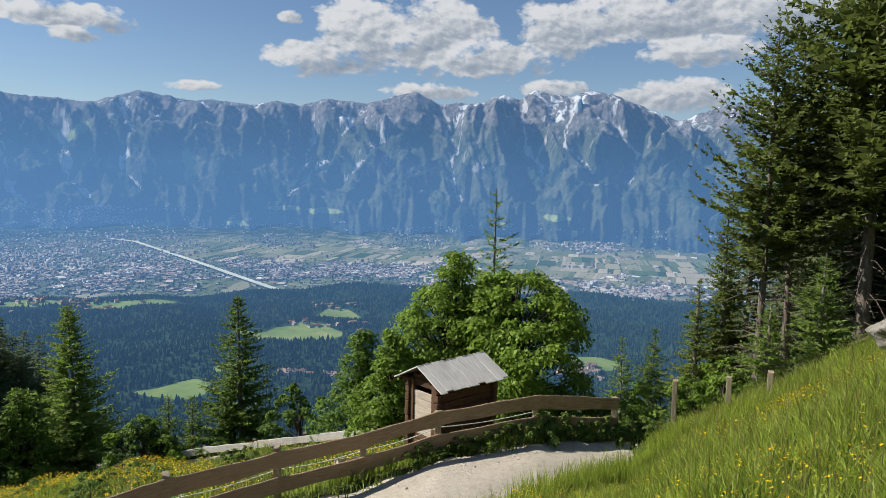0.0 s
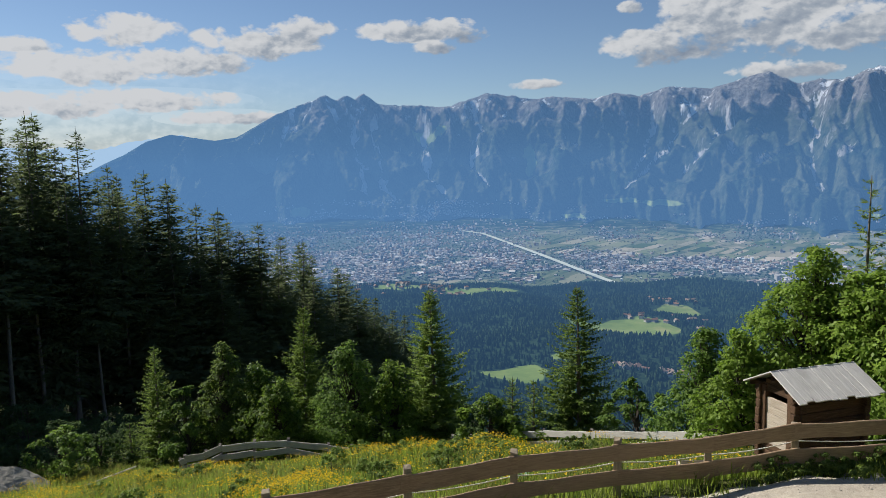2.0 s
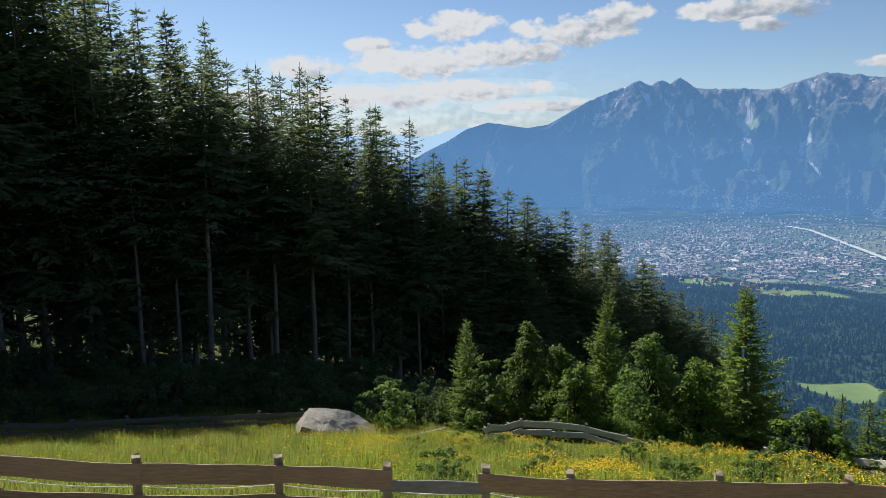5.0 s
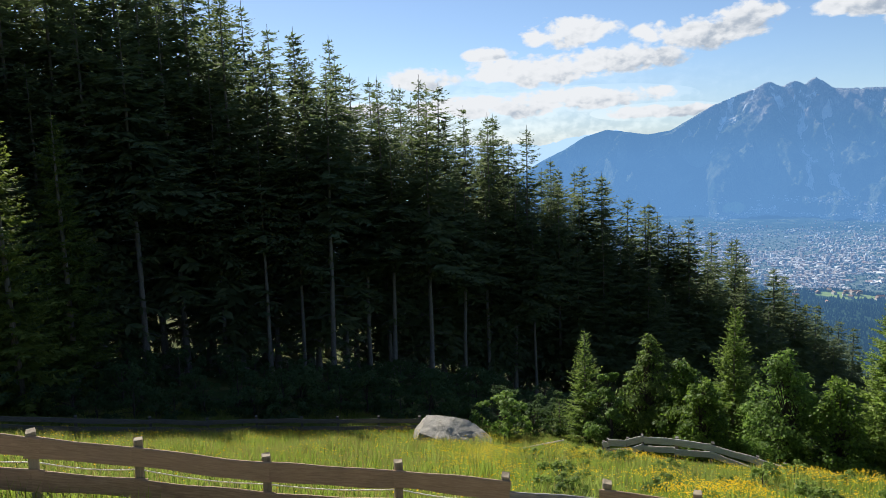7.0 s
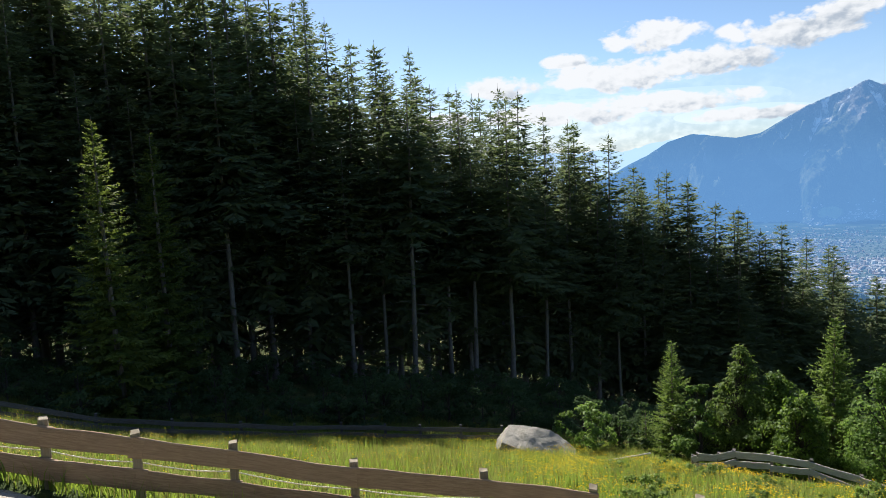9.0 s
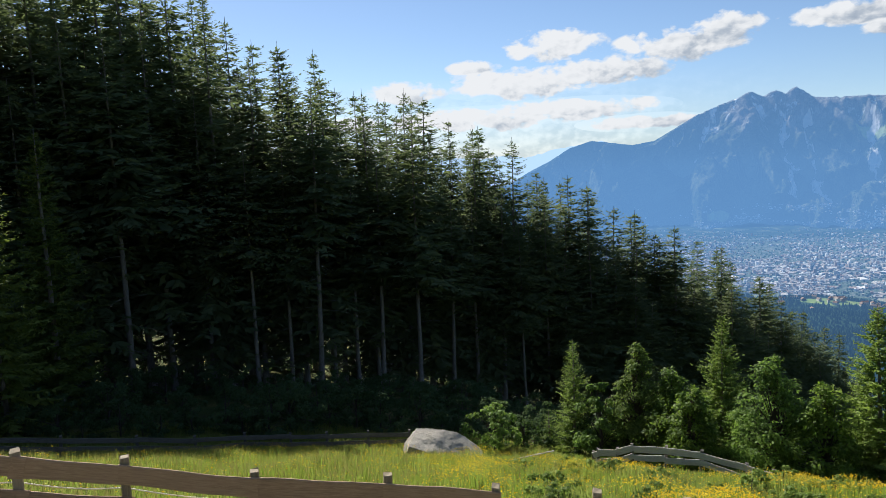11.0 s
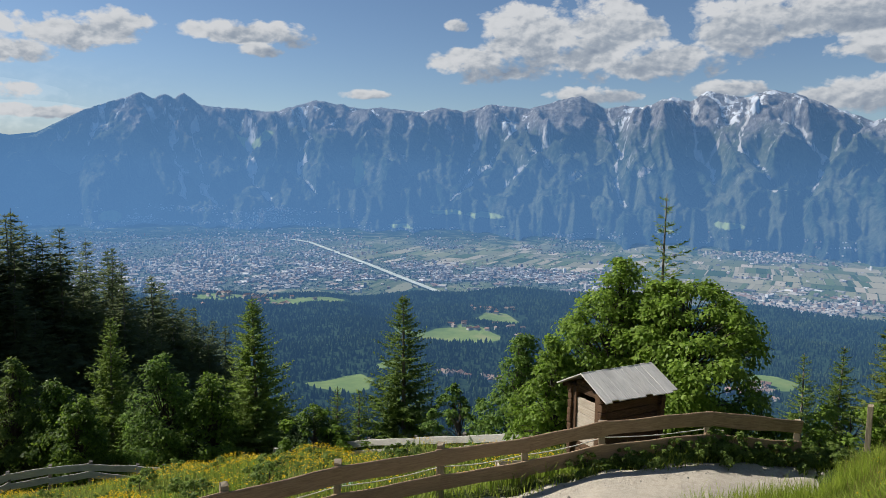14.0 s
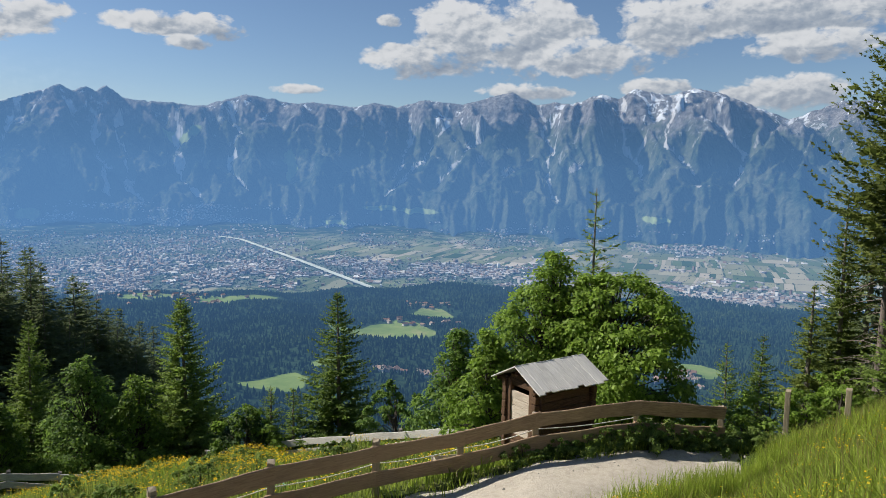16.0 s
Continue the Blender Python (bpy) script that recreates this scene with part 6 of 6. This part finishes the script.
# ---------------------------------------------------------------- hut
def make_hut():
    RL, RW, RISE = 2.24, 1.76, 0.45  # roof along the ridge, eave to eave, rise
    L, W, H = 1.74, 1.22, 1.72
    th = thing("hut", pose(-0.24, 17.96, -5.17 - H + 0.12, 0, 0, 43.6), "small weathered log hut with a grey board roof", "hut")
    n = 9
    lh = H / n
    rng = random.Random(8)
    for side in (-1, 1):
        for i in range(n):
            bm = bmesh.new()
            bm_box(bm, (L + rng.uniform(0.18, 0.3), 0.13 + rng.uniform(0, 0.02), lh * 0.95), pose(0, 0, 0), 0.026)
            part("log", bm, LOG, th).matrix_basis = pose(0, side * (W / 2 - 0.065), lh * (i + 0.5), rng.uniform(-1, 1), rng.uniform(-0.5, 0.5), rng.uniform(-0.4, 0.4))
            if side < 0 and 1 < i < 8:
                continue
            bm = bmesh.new()
            bm_box(bm, (W + rng.uniform(0.18, 0.3), 0.13, lh * 0.95), pose(0, 0, 0), 0.026)
            part("log", bm, LOG, th).matrix_basis = pose(side * (L / 2 - 0.065), 0, lh * (i + 0.5) + lh * 0.12, 0, 0, 90)
    # gable boards under the ridge
    for side in (-1, 1):
        for i in range(3):
            w = W * (1 - (i + 0.85) / 3.3)
            bm = bmesh.new()
            bm_box(bm, (w, 0.09, 0.105), Matrix(), 0.012)
            part("gable_log", bm, LOG, th).matrix_basis = pose(side * (L / 2 - 0.065), 0, H + 0.108 * (i + 0.5), 0, 0, 90)
    # plank door between two jambs in the gable wall
    door = part("door", mesh_bm("door", door_leaf(), False), PALE_PLANK, th, "pale weathered plank door")
    door.matrix_basis = pose(-L / 2 + 0.03, 0.04, lh * 2, 0, 0, -90)
    for i in range(6):
        bm = bmesh.new()
        bm_box(bm, (0.72 - 0.01 * (i % 3), 0.03, 0.166), Matrix(), 0.006)
        part("plank", bm, PALE_PLANK, door).matrix_basis = pose(0, -0.024 - 0.004 * (i % 2), 0.09 + i * 0.175, 0, rng.uniform(-0.6, 0.6), 0)
    for y in (-0.36, 0.42):
        bm = bmesh.new()
        bm_box(bm, (0.16, 0.12, lh * 7), Matrix(), 0.015)
        part("door_jamb", bm, LOG, th).matrix_basis = pose(-L / 2 + 0.03, y, lh * 5.4)
    for y in (-0.54, 0.55):
        for i in range(2, 8):
            bm = bmesh.new()
            bm_box(bm, (0.24 + rng.uniform(0, 0.06), 0.13, lh * 0.95), Matrix(), 0.022)
            part("log", bm, LOG, th).matrix_basis = pose(-L / 2 + 0.065, y, lh * (i + 0.5) + lh * 0.12, 0, 0, 90)
    # ridge beam and purlins
    for y, z in ((0, H + RISE - 0.23), (-RW / 2 + 0.22, H - 0.03), (RW / 2 - 0.22, H - 0.03)):
        part("purlin", mesh_of("purlin", *tube([(-RL / 2 + 0.06, y, z), (0, y, z + 0.01), (RL / 2 - 0.06, y, z)], [0.055, 0.06, 0.055], 8), True), LOG, th)
    # roof of boards on both sides of the ridge
    slope = math.atan2(RISE, RW / 2)
    run = math.hypot(RISE, RW / 2)
    for side in (-1, 1):
        k = 11
        bw = RL / k
        for i in range(k):
            ln = run + rng.uniform(-0.03, 0.07)
            bm = bmesh.new()
            bm_box(bm, (ln, bw * 0.97, 0.03), Matrix(), 0.007)
            ob = part("roof_board", bm, SHINGLE, th)
            ob.matrix_basis = Matrix.Translation((-RL / 2 + bw * (i + 0.5), 0, H + RISE - 0.06 + 0.006 * (i % 2) + rng.uniform(-0.004, 0.006))) @ pose(0, 0, 0, 0, 0, 90 * side) @ pose(0, 0, 0, rng.uniform(-1.2, 1.2), math.degrees(slope), rng.uniform(-0.6, 0.6)) @ Matrix.Translation((ln / 2 - 0.02, 0, 0))


def door_leaf():
    bm = bmesh.new()
    bm_box(bm, (0.70, 0.02, 1.05), pose(0, 0, 0.53), 0.005)
    return bm


PALE_PLANK = make_wood("pale_plank_wood", (0.30, 0.24, 0.18), (0.62, 0.55, 0.46))
make_hut()


def lump(seed, size, mat, name, m, label, category, rough=0.10, slope=-0.24, cuts=4):
    """A broken boulder: the hull of a few points, its faces split and roughened."""
    rng = random.Random(seed)
    bm = bmesh.new()
    for i in range(20):
        v = Vector((rng.gauss(0, 1), rng.gauss(0, 1), rng.gauss(0, 1))).normalized()
        v.z = min(v.z, 0.66 + slope * v.x)
        bm.verts.new(v)
    bmesh.ops.convex_hull(bm, input=bm.verts)
    bmesh.ops.delete(bm, geom=[v for v in bm.verts if not v.link_faces], context="VERTS")
    bmesh.ops.triangulate(bm, faces=bm.faces)
    for _ in range(cuts):
        bmesh.ops.subdivide_edges(bm, edges=bm.edges, cuts=1, use_grid_fill=True, smooth=0.12)
    off = Vector((seed * 3.7, seed * 1.9, 0))
    for v in bm.verts:
        c = v.co * (1 + rough * noise.fractal(v.co * 1.6 + off, 0.9, 2.0, 5))
        v.co = Vector((c.x * size[0], c.y * size[1], c.z * size[2]))
    ob = part(name, mesh_bm(name, bm, True), mat)
    ob.matrix_basis = m
    return tagged(ob, label, category)


def make_boulder():
    """A flat-topped block that slopes away to one side, with a steep broken end."""
    x, y, z = spot(60.3, 35.5)
    bm = bmesh.new()
    for p in ((-2.2, -0.5, -0.5), (-1.5, -0.95, 1.30), (-1.8, 0.5, 0.9), (-0.5, -1.30, 1.06), (-0.6, -1.0, -0.5), (-1.2, 0.6, 1.66), (0.25, 0.5, 1.58), (1.25, 0.7, 1.1),
              (2.0, -0.3, 0.30), (2.1, 0.4, 0.45), (1.95, -0.9, -0.5), (1.8, -0.9, 0.12), (0.2, -1.6, -0.5), (0.1, -1.65, 0.05), (2.1, 0.6, -0.5), (-1.9, 0.9, -0.5), (1.0, 1.3, -0.5)):
        bm.verts.new(p)
    bmesh.ops.convex_hull(bm, input=bm.verts)
    bmesh.ops.delete(bm, geom=[v for v in bm.verts if not v.link_faces], context="VERTS")
    bmesh.ops.triangulate(bm, faces=bm.faces)
    for _ in range(5):
        bmesh.ops.subdivide_edges(bm, edges=bm.edges, cuts=1, use_grid_fill=True, smooth=0.0)
    for v in bm.verts:
        v.co += v.co.normalized() * (0.06 * noise.fractal(v.co * 1.3, 0.8, 2.0, 6) - 0.05 * max(0.0, noise.noise(v.co * 2.3)))
    ob = part("boulder", mesh_bm("boulder", bm), ROCK)
    ob.matrix_basis = pose(x, y, z - 0.24, 0, 0, 60)
    tagged(ob, "large pale grey boulder in the meadow", "rock")


make_boulder()
rx_, ry_, rz_ = spot(-33.6, 17.2)
lump(5, (1.7, 1.0, 0.60), STONE, "bank_rock", pose(rx_, ry_, rz_ + 0.05, 0, -8, -20), "grey rock lying on top of the bank", "rock", rough=0.16, slope=0.3)

# fences at the far side of the meadow
make_back_fence("pasture_fence", [(104, 38), (98.7, 38), (93, 39), (88, 39.2), (83, 39.5), (79, 40), (75.4, 40), (72, 40), (69.2, 40), (66, 40.2), (62.8, 40.5)], "weathered board fence at the forest edge, forest shade in its colour", DARK_BOARD, ((0.82, 0.24), (0.42, 0.22)))
make_back_fence("meadow_fence", [(48.27, 35.2, -13.52), (47.87, 35.1, -13.39), (46.51, 35, -13.22), (45.16, 34.8, -12.95), (42.86, 34.4, -12.84), (40.29, 34, -12.74), (37.1, 33.4, -12.96), (35.36, 33, -12.98), (34.2, 32.7, -13.08)], "silver-grey leaning board fence below the meadow", SILVER, ((0.80, 0.31), (0.40, 0.28)), 1.0, 5, 0.3, DARK_BOARD)
make_back_fence("slope_fence", [(27.1, 33.5, -12.84), (23.4, 32.8, -12.43), (19.8, 31.5, -11.81), (16.0, 29.4, -10.93), (12.15, 27.4, -10.04), (8.7, 25.8, -9.33), (5.1, 24.5, -8.77), (2.2, 23.8, -8.47)], "silver-grey board fence beside the hut", SILVER, ((0.82, 0.28), (0.42, 0.24)), 1.0, post_mat=DARK_BOARD)

# posts standing free at the road bend
for yw, dd, hh in ((-16.2, 19.2, 1.35), (-19.9, 18.6, 0.95), (-22.6, 18.4, 0.7)):
    x, y, z = spot(yw, dd)
    p = part("wooden_post", post_mesh(hh + 0.3, 0.062, int(dd * 10)), POST)
    p.matrix_basis = pose(x, y, z - 0.3, 0, 0, yw)
    tagged(p, "squared pale wooden post standing in the grass", "post", "posts at the road bend")

# ---------------------------------------------------------------- small things round the fence and in the meadow
def make_tape():
    pts = []
    for a, b in zip(FEET, FEET[1:]):
        out = Vector((a.x + b.x, a.y + b.y, 0)).normalized() * 0.09
        for k in range(6):
            s = k / 6
            pts.append(a.lerp(b, s) + out + Vector((0, 0, 0.585 - 0.05 * math.sin(math.pi * s))))
    pts = [p for p in pts if -8 < math.degrees(math.atan2(-p.x, p.y)) < 104]
    ob = part("fence_tape", mesh_of("tape", *tube([tuple(p) for p in pts], [0.011] * len(pts), 5), True), make_plain("white_tape", (0.78, 0.78, 0.74), 0.5))
    tagged(ob, "white electric fence tape strung behind the boards", "fence tape")


make_tape()


def make_trough():
    x, y, z = spot(7.4, 16.2)
    th = thing("trough", pose(x, y, z + 0.02, 0, 0, 25), "open weathered wooden trough behind the fence", "trough")
    for name, size, m in (("side_board", (1.3, 0.035, 0.28), pose(0, -0.22, 0.2, 18)), ("side_board", (1.3, 0.035, 0.28), pose(0, 0.22, 0.2, -18)),
                          ("end_board", (0.035, 0.42, 0.26), pose(-0.6, 0, 0.2)), ("end_board", (0.035, 0.42, 0.26), pose(0.6, 0, 0.2)), ("bottom_board", (1.3, 0.34, 0.03), pose(0, 0, 0.07))):
        bm = bmesh.new()
        bm_box(bm, size, Matrix(), 0.006)
        part(name, bm, PALE_PLANK, th).matrix_basis = m


make_trough()


def make_tub():
    x, y, z = spot(22.6, 16.6)
    th = thing("water_tub", pose(x, y, z), "round pale green plastic water tub in the grass", "tub")
    prof = [(0.0, 0.05), (0.40, 0.05), (0.42, 0.02), (0.45, 0.30), (0.48, 0.31), (0.48, 0.34), (0.43, 0.34), (0.39, 0.10), (0.0, 0.10)]
    a = np.linspace(0, 2 * np.pi, 25)[:-1]
    v = np.array([[r * np.cos(t), r * np.sin(t), h] for r, h in prof for t in a])
    n = len(a)
    f = [(i * n + j, i * n + (j + 1) % n, (i + 1) * n + (j + 1) % n, (i + 1) * n + j) for i in range(len(prof) - 1) for j in range(n)]
    part("shell", mesh_of("shell", v, f, True), make_plain("green_plastic", (0.30, 0.52, 0.36), 0.45), th)
    part("water", mesh_of("water", np.array([[0.41 * np.cos(t), 0.41 * np.sin(t), 0.26] for t in a]), [tuple(range(n))]), make_plain("tub_water", (0.10, 0.20, 0.15), 0.05), th)


make_tub()


def make_plank(name, yw, d, ln, turn, label, mat, tilt=4, lift=0.17):
    x, y, z = spot(yw, d)
    ob = part(name, board_mesh(ln, 0.16, 0.06, int(d * 7), 0.012), mat)
    ob.matrix_basis = pose(x, y, z + lift, 70, tilt, turn)
    tagged(ob, label, "plank")


make_plank("loose_plank", 53.4, 34.5, 2.6, 62, "pale loose plank lying in the meadow", SILVER, -9, 0.36)
make_plank("leaning_plank", 5.2, 16.6, 1.7, 50, "pale loose plank lying beside the hut", PALE_PLANK, -14)
x, y, z = spot(2.4, 16.7)
lump(9, (0.3, 0.22, 0.34), STONE, "corner_stone", pose(x, y, z + 0.1, 0, 0, 30), "pale stone block at the hut corner", "rock", cuts=2)
